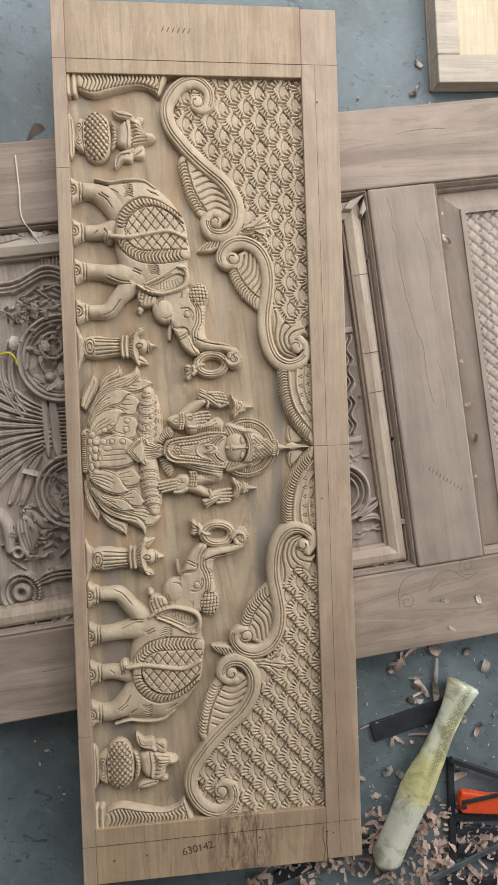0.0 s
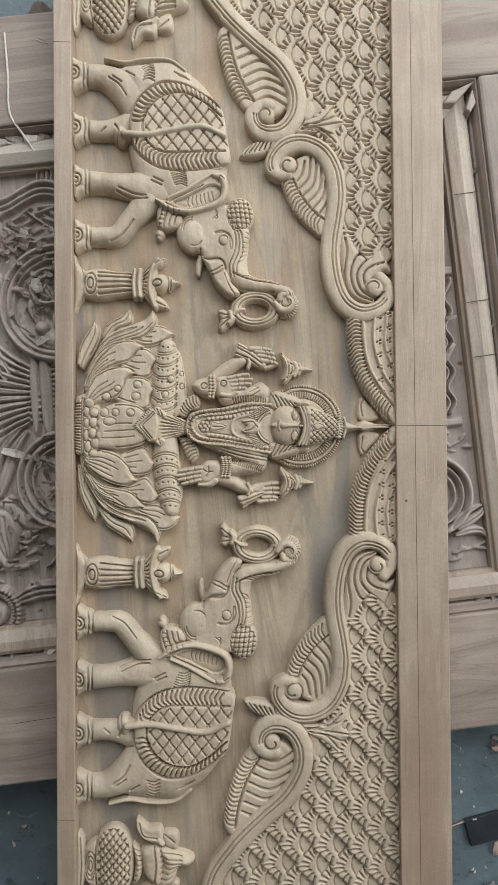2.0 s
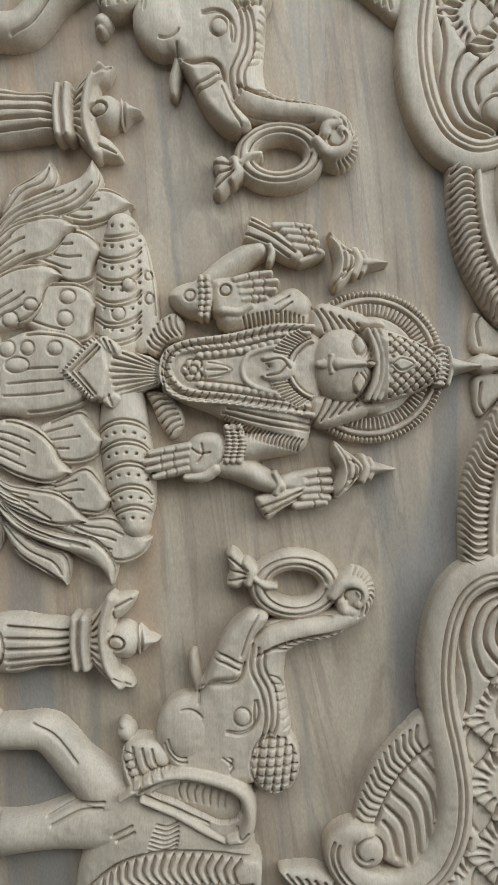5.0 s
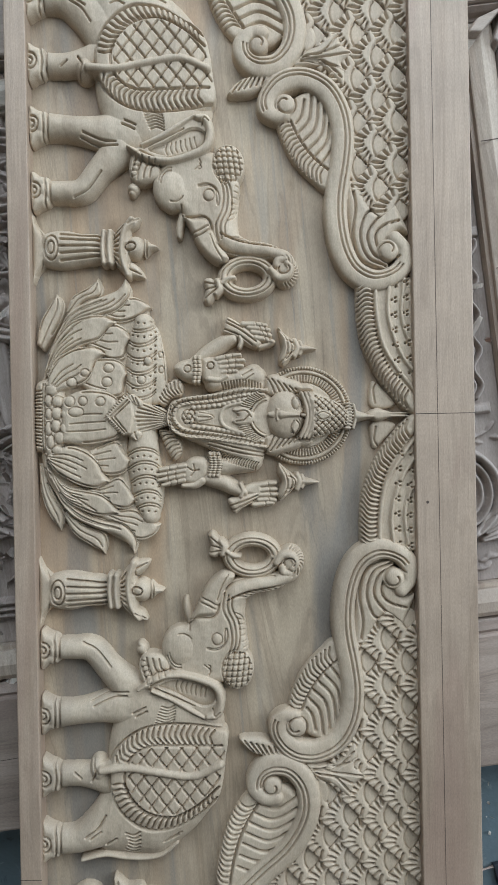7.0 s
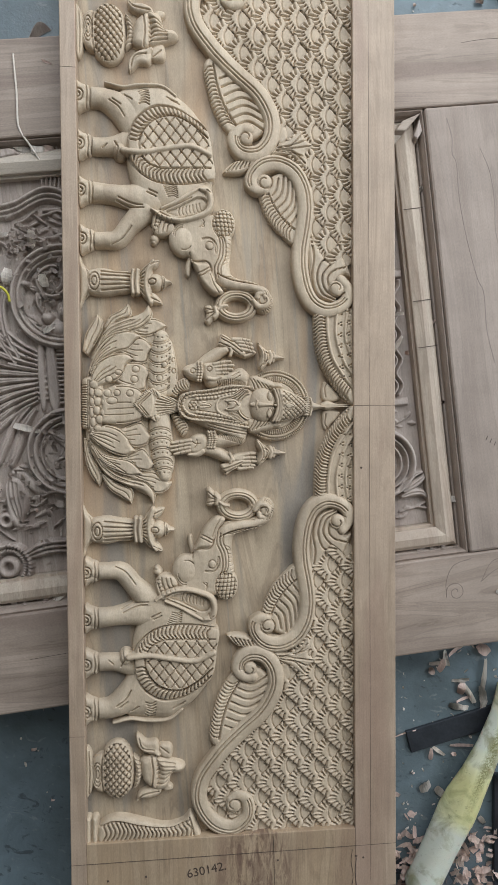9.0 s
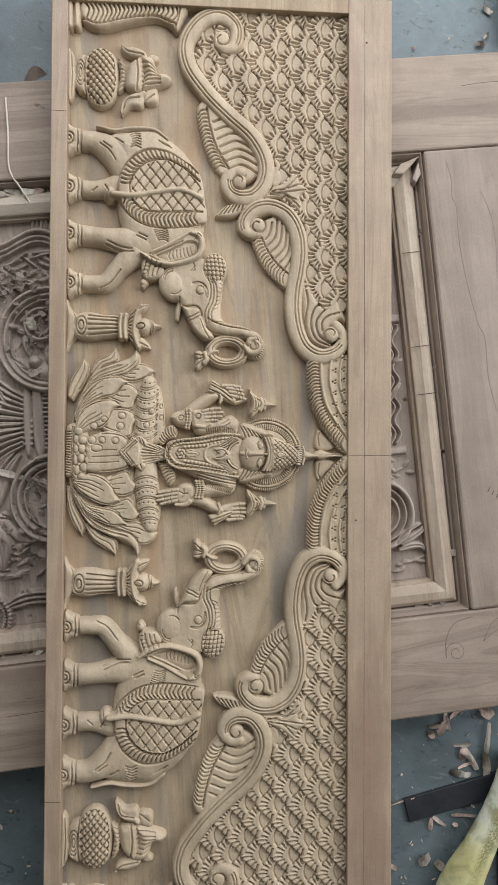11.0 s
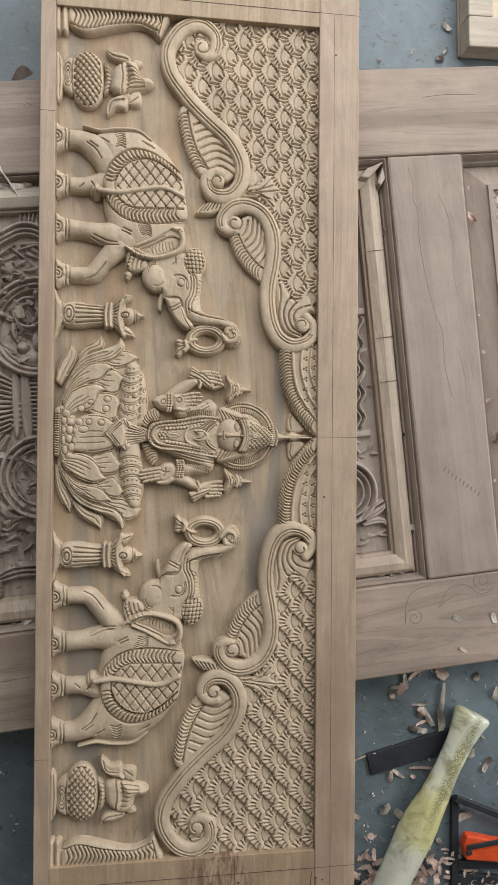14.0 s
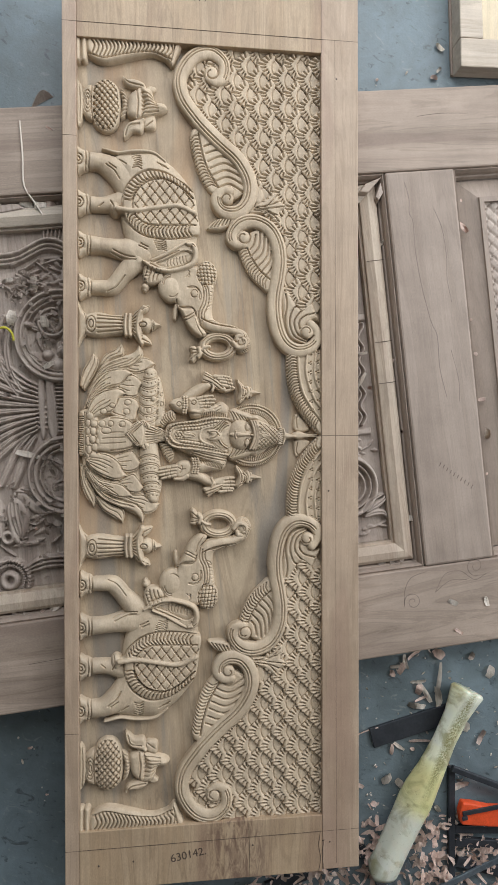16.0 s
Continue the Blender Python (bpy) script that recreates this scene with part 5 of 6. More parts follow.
# left panel: wave moulding, rings, rays and leaves
def side(P):
    """From the drawing of this panel to the door's millimetres."""
    out = []
    for x, y, *w in P:
        d = 1 + SIDE[6] * x + SIDE[7] * y
        out.append(((SIDE[0] * x + SIDE[1] * y + SIDE[2]) / d, (SIDE[3] * x + SIDE[4] * y + SIDE[5]) / d, *(0.95 * v for v in w)))
    return out


SIDE = (0.89451291, -0.097997039, -262.28888, -0.090008197, -0.8936399, 654.59115, -0.00010014849, -4.8937335e-06)
c = Carving(-420, -120, -284, 289, 1.1, 3)
SB = lambda P, h, base=3.0, power=0.5: c.tube(side(P), 5, h, base, power)
SC = lambda P, w=1.3, deep=4.0: c.cut(side(P), w, deep)
SF = lambda P, h0, h1, edge, over=False: c.fill(side(P), h0, h1, edge, True, 0.5, over)
ring = lambda cx, cy, r, a0=0, a1=360, n=34: [(cx + r * np.cos(a), cy + r * np.sin(a)) for a in np.linspace(radians(a0), radians(a1), n)]
for k in range(9):
    SB([(76 + 7 * k, 404, 2.6), (75 + 7 * k, 421, 2.6)], 7)
for o, h, w in ((0, 15, 5), (9, 12, 4), (16, 9, 3.4)):
    SB([(x, y + o, w) for x, y in ((-60, 440), (-20, 450), (8, 451), (34, 445), (56, 433), (76, 424), (96, 424), (116, 432), (150, 444))], h)
# rings with their turned edges
for cx, cy, rows in ((106, 594, ((79, 5, 18), (70, 4.5, 14), (63, 2.5, 10))), (118, 842, ((66, 5, 18), (56, 5, 14), (47, 2.5, 10)))):
    for r, w, h in rows:
        SB([(x, y, w) for x, y in ring(cx, cy, r)], h)
for r, h in ((24, 13), (15, 10)):
    SB([(x, y, 4) for x, y in ring(92, 570, r, -20, 280)], h)
rr = np.random.RandomState(12)
for cx, cy, big, n in ((100, 600, 52, 20), (116, 842, 36, 12)):
    for k in range(n):
        a, r, t = rr.uniform(0, 6.28), rr.uniform(10, big), rr.uniform(0, 3.14)
        x, y, w = cx + r * np.cos(a), cy + r * np.sin(a), rr.uniform(8, 15)
        dx, dy = w * np.cos(t), w * np.sin(t)
        SB([(x - dx, y - dy, 1), (x, y, w * 0.5), (x + dx, y + dy, 1)], rr.uniform(6, 12))
        SC([(x - dx, y - dy), (x + 1, y + 1), (x + dx, y + dy)], 1.1, 3)
for x, y, r in ((100, 645, 13), (84, 628, 9), (112, 622, 11), (48, 574, 6)):
    SB([(x - 2, y, r), (x + 2, y + 1, r)], 14, 3)
# two flat staves and a reeded strip between the rings
SF([(65, 676), (77, 676), (80, 768), (70, 768)], 6, 12, 4)
SF([(79, 676), (94, 676), (103, 768), (86, 768)], 6, 14, 4)
for k in range(13):
    SB([(98 + 0.5 * k, 680 + 7 * k, 2.6), (118, 680 + 7 * k, 2.6)], 9)
for k in range(5):
    SB([(68, 722 + 9 * k, 3), (80, 722 + 9 * k, 3)], 8)
# rays
for k in range(12):
    u = k / 11 - 0.5
    SB([(64, 722 + 80 * u, 2.6), (40, 722 + 100 * u + 8 * u, 4), (0, 722 + 170 * u, 6), (-60, 722 + 300 * u, 9)], 11)
    SC([(62, 722 + 80 * u), (38, 722 + 102 * u), (0, 722 + 172 * u), (-50, 722 + 280 * u)], 1.0, 2.6)
for P in ([(60, 775, 4), (44, 800, 8), (34, 830, 9), (22, 862, 6)], [(52, 770, 3), (30, 795, 6), (12, 830, 7), (0, 860, 6)], [(26, 560, 5), (10, 600, 7), (14, 650, 7), (36, 690, 4)], [(4, 560, 5), (-8, 610, 7), (4, 660, 6), (30, 700, 3)]):
    SB(P, 11)
    SC([p[:2] for p in P], 1.2, 3)
# leaves and volute at the lower edge
SF([(20, 878), (38, 864), (58, 874), (76, 896), (92, 910), (64, 912), (42, 896)], 5, 13, 6)
SC([(26, 874), (46, 876), (66, 894), (84, 908)])
SC([(34, 868), (54, 876), (74, 897)])
SF([(10, 900), (22, 882), (40, 888), (52, 910), (48, 942), (34, 966), (18, 956), (12, 926)], 5, 16, 8)
for o in (0, 7, 14):
    SC([(16 + o, 890 + 0.3 * o), (18 + o, 916), (26 + o * 0.8, 940), (36, 960)])
SB([(x, y, 4) for x, y in ring(13, 954, 9)], 12)
SB([(-20, 880, 8), (-6, 910, 12), (-4, 950, 8)], 13)
for r, w, h in ((36, 5, 15), (27, 4, 11), (12, 6, 13)):
    SB([(x, y, w) for x, y in ring(16, 1030, r)], h)
for a in np.linspace(-100, 100, 22):
    SC([(16 + 26 * np.cos(radians(a)), 1030 + 26 * np.sin(radians(a))), (16 + 40 * np.cos(radians(a + 8)), 1030 + 40 * np.sin(radians(a + 8)))], 1.1, 3.4)
for o, h in ((0, 15), (8, 13), (16, 10)):
    SB([(50, 1004 + o * 0.6, 3), (64, 994 + o, 4), (84, 988 + o, 4), (116, 986 + o, 4), (150, 990 + o, 4)], h)
# broken slivers left by the gouge
for k in range(60):
    x, y = rr.uniform(-10, 115), rr.choice([rr.uniform(455, 520), rr.uniform(905, 985), rr.uniform(455, 530)])
    t, w = rr.uniform(-0.7, 0.7), rr.uniform(6, 18)
    SB([(x - w * np.cos(t), y - w * np.sin(t), 1), (x, y, rr.uniform(2, 5)), (x + w * np.cos(t), y + w * np.sin(t), 1)], rr.uniform(4, 9))
dpart("carved_field", c, DOORC, "brown carved field of rings, rays and leaves", z0=0.026, everything=True)

c = Carving(100, 284, -284, 289, 1.2, 3)
c.fill([(150, 108), (282, 108), (282, 96), (150, 96)], 5, 10, 3, smooth=False)
for o, h, w in ((0, 12, 2.6), (-8, 11, 2.4), (-15, 10, 2.4), (-22, 8, 2.2)):
    c.tube([(272 + o + 0.07 * (q - 96) + 4.5 * np.sin(q / 6.2), q) for q in np.arange(92, -84, -3)], w, h, 3)
c.fill([(150, -88), (272, -88), (272, -99), (150, -99)], 5, 11, 3, smooth=False)
for r, w, h in ((49, 5, 17), (40, 3, 12), (30, 3, 10)):
    c.tube([(220 + r * np.cos(a), -184 + r * np.sin(a)) for a in np.linspace(0, 6.4, 33)], w, h, 3)
c.dome(220, -184, 20, 20, 13, 3)
for k in range(4):
    c.cut([(212 + 7 * k, -200), (222 + 6 * k, -184), (216 + 8 * k, -166)], 1.3, 4)
for P in ([(250, -230, 3), (266, -222, 7), (280, -214, 5), (286, -206, 2)], [(246, -238, 3), (264, -234, 7), (278, -236, 5), (284, -244, 2)], [(240, -228, 3), (256, -214, 6), (272, -206, 4), (282, -204, 2)]):
    c.tube(P, 5, 12, 3)
    c.cut([p[:2] for p in P], 1.1, 3.5)
rr = np.random.RandomState(77)
for k in range(26):
    x, y, t, w = rr.uniform(235, 280), rr.choice([rr.uniform(-275, -250), rr.uniform(-135, -105), rr.uniform(115, 270)]), rr.uniform(-0.8, 0.8), rr.uniform(4, 10)
    c.tube([(x - w * np.cos(t), y - w * np.sin(t), 0.8), (x, y, rr.uniform(1.5, 3.5)), (x + w * np.cos(t), y + w * np.sin(t), 0.8)], 3, rr.uniform(3, 6), 3)
dpart("carved_field", c, DOORC, "brown carved field with wavy border and ring", z0=0.026, everything=True)

# sketched scroll and unreadable number on the door
for P in (spiral(0.331, -0.393, 0.003, 0.016, 0, 560, 18) + [(0.318, -0.374), (0.332, -0.352), (0.36, -0.345)], [(0.372, -0.382), (0.392, -0.354), (0.420, -0.352), (0.444, -0.370), (0.466, -0.362)], spiral(0.448, -0.347, 0.003, 0.017, 90, 640, 18), [(0.372, -0.382), (0.40, -0.366), (0.43, -0.368)]):
    Q = [tuple((MD @ Vector((p - 0.026, q + 0.004, 0)))[:2]) for p, q in P]
    path_bar(Q, 0.0010, 0.0002, ZD, "pencil_sketch", SKETCH, door)
for k in range(10):
    a = MD @ Vector((0.376 + 0.0058 * k, -0.165 - 0.0050 * k, 0))
    path_bar([(a.x, a.y), (a.x + 0.0028, a.y + 0.0062)], 0.0011, 0.0003, ZD, "pencil_mark", INK, door)

# joints across the pale strip
for q in (0.193, 0.055, -0.015):
    a, b_ = MD @ Vector((0.2895, q, 0)), MD @ Vector((0.3195, q + 0.001, 0))
    path_bar([(a.x, a.y), ((a.x + b_.x) / 2, (a.y + b_.y) / 2), (b_.x, b_.y)], 0.0011, 0.0004, 0.0513, "joint_line", INK, door)
# dark checks in the rails
for P in ([(0.40, 0.427), (0.44, 0.430), (0.49, 0.428)], [(-0.33, -0.40), (-0.27, -0.398)]):
    Q = [tuple((MD @ Vector((p, q, 0)))[:2]) for p, q in P]
    path_bar(Q, 0.0007, 0.0002, ZD, "check_line", INK, door)

FIGURE = wood("grain_line_wood", (0.25, 0.195, 0.16), (0.21, 0.16, 0.13), (0.2, 0.15, 0.12), rot=-A_DOOR)
for P, w in (([(0.366, 0.318), (0.371, 0.29), (0.369, 0.266), (0.374, 0.25), (0.373, 0.20), (0.378, 0.14), (0.388, 0.08), (0.396, 0.055), (0.395, 0.0), (0.402, -0.05)], 0.0016), ([(0.413, 0.27), (0.424, 0.235), (0.427, 0.19), (0.424, 0.15), (0.428, 0.11)], 0.0014), ([(0.418, 0.03), (0.426, -0.02), (0.424, -0.06)], 0.0012)):
    path_bar([tuple((MD @ Vector((p, q, 0)))[:2]) for p, q in P], w, 0.00015, ZD, "grain_line", FIGURE, door)

# ---- wedge offcuts in the corner of the moulding ----
def offcut(P, z0, z1, turn_mat, label):
    bm = bmesh.new()
    lo = [bm.verts.new(MD @ Vector((p, q, z0))) for p, q in P]
    hi = [bm.verts.new(MD @ Vector((p * 0.8 + P[0][0] * 0.2, q * 0.8 + P[0][1] * 0.2, z1))) for p, q in P]
    bm.faces.new(hi)
    bm.faces.new(lo[::-1])
    for k in range(len(P)):
        bm.faces.new((lo[k], lo[(k + 1) % len(P)], hi[(k + 1) % len(P)], hi[k]))
    bmesh.ops.recalc_face_normals(bm, faces=bm.faces)
    bmesh.ops.bevel(bm, geom=bm.edges[:], offset=0.001, segments=1, affect="EDGES")
    tagged(part("wood_offcut", bm, turn_mat), label, "offcut", "wood offcuts")


offcut([(0.328, 0.330), (0.292, 0.318), (0.278, 0.302), (0.296, 0.300)], 0.040, 0.060, DOORM, "pale wedge-shaped wood offcut stuck in the door's moulding")
offcut([(0.326, 0.322), (0.312, 0.292), (0.318, 0.286), (0.329, 0.300)], 0.040, 0.058, DOORC, "brown wedge-shaped wood offcut stuck in the door's moulding")
offcut([(-0.322, 0.326), (-0.262, 0.328), (-0.248, 0.318), (-0.290, 0.312)], 0.044, 0.052, DOORC, "broad flat brown wood chip lying in the door's moulding")
offcut([(-0.245, 0.330), (-0.222, 0.326), (-0.224, 0.316), (-0.244, 0.314)], 0.044, 0.051, CHIPW, "pale flat wood chip lying in the door's moulding")

# ---- pale board at the far side ----
board = thing("framed_board", "pale wooden frame with a yellow board lying on the floor", "board")
mb = Matrix.Translation((0.441, 0.642, 0)) @ Matrix.Rotation(radians(1.5), 4, "Z")
part("frame_rail", slab(0, 0.7, 0, 0.050, 0.006, 0.040, 0.002, mb), PLYF, board)
part("frame_stile", slab(0, 0.042, 0.0505, 0.62, 0.006, 0.040, 0.002, mb), PLYF, board)
part("inset_board", slab(0.0425, 0.7, 0.0505, 0.62, 0.008, 0.036, 0.0015, mb), PLY, board, "pale yellow inset board")
part("under_frame", slab(-0.003, 0.7, 0.003, 0.62, 0.0, 0.0058, 0.001, mb), DOORV, board)

# ---- mallet ----
MAL, nt, b = material("worn_cream_plastic", 0.42)
pos = nt.nodes.new("ShaderNodeNewGeometry").outputs["Position"]
f1, f2, f3 = noise_tex(nt, pos, 22.0, 5, 0.6, 0.6), noise_tex(nt, pos, 120.0, 5, 0.7), noise_tex(nt, pos, 9.0, 2)
col = ramp(nt, f3, [(0.40, (0.68, 0.70, 0.58)), (0.52, (0.76, 0.76, 0.52)), (0.68, (0.70, 0.68, 0.36))])
ball = nt.nodes.new("ShaderNodeTexGradient")
ball.gradient_type = "SPHERICAL"
spot = node(nt, "ShaderNodeMapping", Location=(-0.372 * 16, 0.618 * 16, 0), Scale=(16, 16, 0))
nt.links.new(pos, spot.inputs["Vector"])
nt.links.new(spot.outputs[0], ball.inputs[0])
worn = ramp(nt, ball.outputs[0], [(0.05, (0, 0, 0)), (0.6, (0.7,) * 3)])
col = mixed(nt, col, (0.50, 0.46, 0.17), worn)
dull = nt.nodes.new("ShaderNodeTexGradient")
dull.gradient_type = "SPHERICAL"
spot = node(nt, "ShaderNodeMapping", Location=(-0.318 * 9, 0.74 * 9, 0), Scale=(9, 9, 0))
nt.links.new(pos, spot.inputs["Vector"])
nt.links.new(spot.outputs[0], dull.inputs[0])
col = mixed(nt, col, (0.58, 0.60, 0.54), ramp(nt, dull.outputs[0], [(0.1, (0, 0, 0)), (0.3, (0.85,) * 3)]))
col = mixed(nt, col, (0.24, 0.23, 0.10), ramp(nt, f1, [(0.5, (0, 0, 0)), (0.64, (0.75,) * 3)]))
col = mixed(nt, col, (0.12, 0.11, 0.05), ramp(nt, f2, [(0.6, (0, 0, 0)), (0.74, (0.6,) * 3)]))
streak = nt.nodes.new("ShaderNodeTexGradient")
streak.gradient_type = "SPHERICAL"
shift = node(nt, "ShaderNodeMapping", Location=(-0.424, 0.530, 0))
turn_to = node(nt, "ShaderNodeMapping", Rotation=(0, 0, radians(-63.4)), Scale=(1, 1, 0))
squeeze = node(nt, "ShaderNodeMapping", Scale=(7.0, 75.0, 0))
for a_, b_ in ((pos, shift.inputs[0]), (shift.outputs[0], turn_to.inputs[0]), (turn_to.outputs[0], squeeze.inputs[0]), (squeeze.outputs[0], streak.inputs[0])):
    nt.links.new(a_, b_)
speck = noise_tex(nt, pos, 330.0, 4, 0.7)
k_ = mixed(nt, (0, 0, 0), ramp(nt, speck, [(0.40, (0.25,) * 3), (0.58, (0.95,) * 3)]), ramp(nt, streak.outputs[0], [(0.0, (0, 0, 0)), (0.5, (1, 1, 1))]))
col = mixed(nt, col, (0.20, 0.19, 0.07), k_)
nt.links.new(col, b.inputs["Base Color"])
b.inputs["Subsurface Weight"].default_value = 0.08
bump(nt, b, f2, 0.0006)
PROFILE = [(0.0, 0.0275), (0.004, 0.0310), (0.018, 0.0275), (0.05, 0.0215), (0.10, 0.0200), (0.15, 0.0235), (0.19, 0.0280), (0.215, 0.0295), (0.24, 0.0282), (0.28, 0.0270), (0.33, 0.0275), (0.350, 0.0280), (0.357, 0.0255)]
axis = Vector((0.304 - 0.461, -0.768 + 0.454, 0))
mallet = thing("carving_mallet", "worn cream and yellow club-shaped carving mallet on the floor", "mallet")


def turned(prof, first, last):
    bm, rows = bmesh.new(), []
    for s, r in prof:
        row = []
        for k in range(28):
            a = 2 * math.pi * k / 28
            rad = r * (1 + 0.05 * math.cos(4 * a + s * 9) + (0.11 * math.sin(3 * a + 1 + 6 * s) if s > 0.18 else 0))
            row.append(bm.verts.new((rad * math.cos(a), s + 0.006 * math.sin(2 * a) * (s > 0.34), 0.72 * rad * math.sin(a))))
        rows.append(row)
    for r0, r1 in zip(rows[:-1], rows[1:]):
        for k in range(28):
            bm.faces.new((r0[k], r0[(k + 1) % 28], r1[(k + 1) % 28], r1[k]))
    if first:
        bm.faces.new(rows[0])
    if last:
        bm.faces.new(rows[-1])
    bmesh.ops.recalc_face_normals(bm, faces=bm.faces)
    bm.transform(Matrix.Translation((0.461, -0.452, 0.0235)) @ Matrix.Rotation(math.atan2(axis.y, axis.x) - math.pi / 2, 4, "Z"))
    return bm


part("handle", turned(PROFILE[:8], True, False), MAL, mallet, "flared cream handle", True)
part("head", turned(PROFILE[7:], False, True), MAL, mallet, "dirty grey-white striking head", True)

# ---- steel bar, tool frame, saw handle ----
def bar(name, a, b, w, t, z, mat, parent=None, label="", bev=0.001):
    a, b = Vector((*a, 0)), Vector((*b, 0))
    d = b - a
    m = Matrix.Translation((a.x, a.y, z)) @ Matrix.Rotation(math.atan2(d.y, d.x), 4, "Z")
    return part(name, slab(0, d.length, -w / 2, w / 2, 0, t, bev, m), mat, parent, label)


tagged(bar("steel_bar", (0.290, -0.538), (0.455, -0.496), 0.036, 0.006, 0.0, STEEL), "flat dark steel bar lying on the concrete floor", "steel bar")
rack = thing("tool_frame", "black steel tool frame with flat bars on the floor", "tool frame")
for a, b_, w, z in (((0.436, -0.595), (0.436, -0.90), 0.012, 0.004), ((0.432, -0.592), (0.62, -0.672), 0.010, 0.016), ((0.442, -0.708), (0.62, -0.722), 0.013, 0.004), ((0.442, -0.730), (0.62, -0.756), 0.016, 0.004), ((0.445, -0.765), (0.60, -0.815), 0.018, 0.004), ((0.44, -0.835), (0.62, -0.850), 0.022, 0.004)):
    bar("flat_bar", a, b_, w, 0.009, z, STEEL, rack)
saw = thing("hand_tool", "hand tool with an orange plastic grip and dark steel clip", "hand tool")
bm = bmesh.new()
out = [(0.447, -0.690), (0.443, -0.668), (0.449, -0.650), (0.468, -0.653), (0.50, -0.662), (0.56, -0.668), (0.56, -0.704), (0.50, -0.697), (0.47, -0.693)]
lo, hi = [bm.verts.new((x, y, 0.013)) for x, y in out], [bm.verts.new((x, y, 0.030)) for x, y in out]
bm.faces.new(hi)
bm.faces.new(lo[::-1])
for k in range(len(out)):
    bm.faces.new((lo[k], lo[(k + 1) % len(out)], hi[(k + 1) % len(out)], hi[k]))
bmesh.ops.recalc_face_normals(bm, faces=bm.faces)
bmesh.ops.bevel(bm, geom=bm.edges[:], offset=0.003, segments=2, affect="EDGES", profile=0.5)
part("grip", bm, ORANGE, saw, "orange plastic grip")
bar("clip", (0.447, -0.668), (0.56, -0.655), 0.008, 0.003, 0.0305, STEEL, saw)
bar("tang", (0.446, -0.677), (0.456, -0.676), 0.007, 0.003, 0.0305, STEEL, saw)
chisel = thing("chisel", "long bright steel chisel lying among shavings", "chisel")
bar("blade", (0.39, -0.815), (0.60, -0.735), 0.010, 0.005, 0.014, BLADE, chisel)
chisel2 = thing("chisel", "narrow dark steel chisel lying among shavings", "chisel")
bar("blade", (0.30, -0.80), (0.36, -0.765), 0.012, 0.006, 0.002, BLADE, chisel2)
tagged(bar("steel_rod", (0.10, -0.79), (0.28, -0.735), 0.022, 0.008, 0.0, STEEL), "dark steel bar on the floor under shavings", "steel bar")

# ---- shavings ----
def shaving(r, big=1.0):
    """A thin curled shaving with ragged ends."""
    bm = bmesh.new()
    L, W, bend, twist = r.uniform(0.006, 0.024) * big, r.uniform(0.004, 0.011) * big, r.choice((-1, 1)) * r.uniform(0.2, 1.5) ** 1.5, r.uniform(-0.7, 0.7)
    n, prev = 7, None
    rad = L / (abs(bend) + 0.2)
    for i in range(n):
        t = i / (n - 1) - 0.5
        a = t * (abs(bend) + 0.2)
        w = W * (0.55 + 0.45 * math.cos(t * 2.6)) * r.uniform(0.8, 1.1)
        x, z = rad * math.sin(a), (rad * (1 - math.cos(a))) * (1 if bend > 0 else -1)
        row = []
        for s in (-0.5, 0, 0.5):
            row.append(bm.verts.new((x + 0.2 * w * s, s * w * math.cos(twist * t), z + s * w * math.sin(twist * t) + 0.08 * w * abs(s))))
        if prev:
            for k in range(2):
                bm.faces.new((prev[k], prev[k + 1], row[k + 1], row[k]))
        prev = row
    bmesh.ops.solidify(bm, geom=bm.faces[:], thickness=0.0005)
    lowest = min(v.co.z for v in bm.verts)
    bmesh.ops.translate(bm, vec=(0, 0, -lowest), verts=bm.verts)
    return bm


rnd = random.Random(11)
kinds = []
for k in range(10):
    me = bpy.data.meshes.new("wood_shaving")
    bm = shaving(rnd, 1.15 if k % 3 else 1.7)
    bm.to_mesh(me)
    bm.free()
    me.materials.append(CHIPW if k % 3 == 0 else CHIP)
    kinds.append(me)


def drop(x, y, z, k=None, s=1.0, label="thin curled pinkish wood shaving lying on the floor"):
    ob = new("wood_shaving", kinds[k if k is not None else rnd.randrange(10)])
    ob.matrix_basis = pose(x, y, z, rnd.uniform(-9, 9), rnd.uniform(-9, 9), rnd.uniform(0, 360)) @ Matrix.Diagonal((s, s, s, 1))
    return tagged(ob, label, "shaving", "wood shavings")


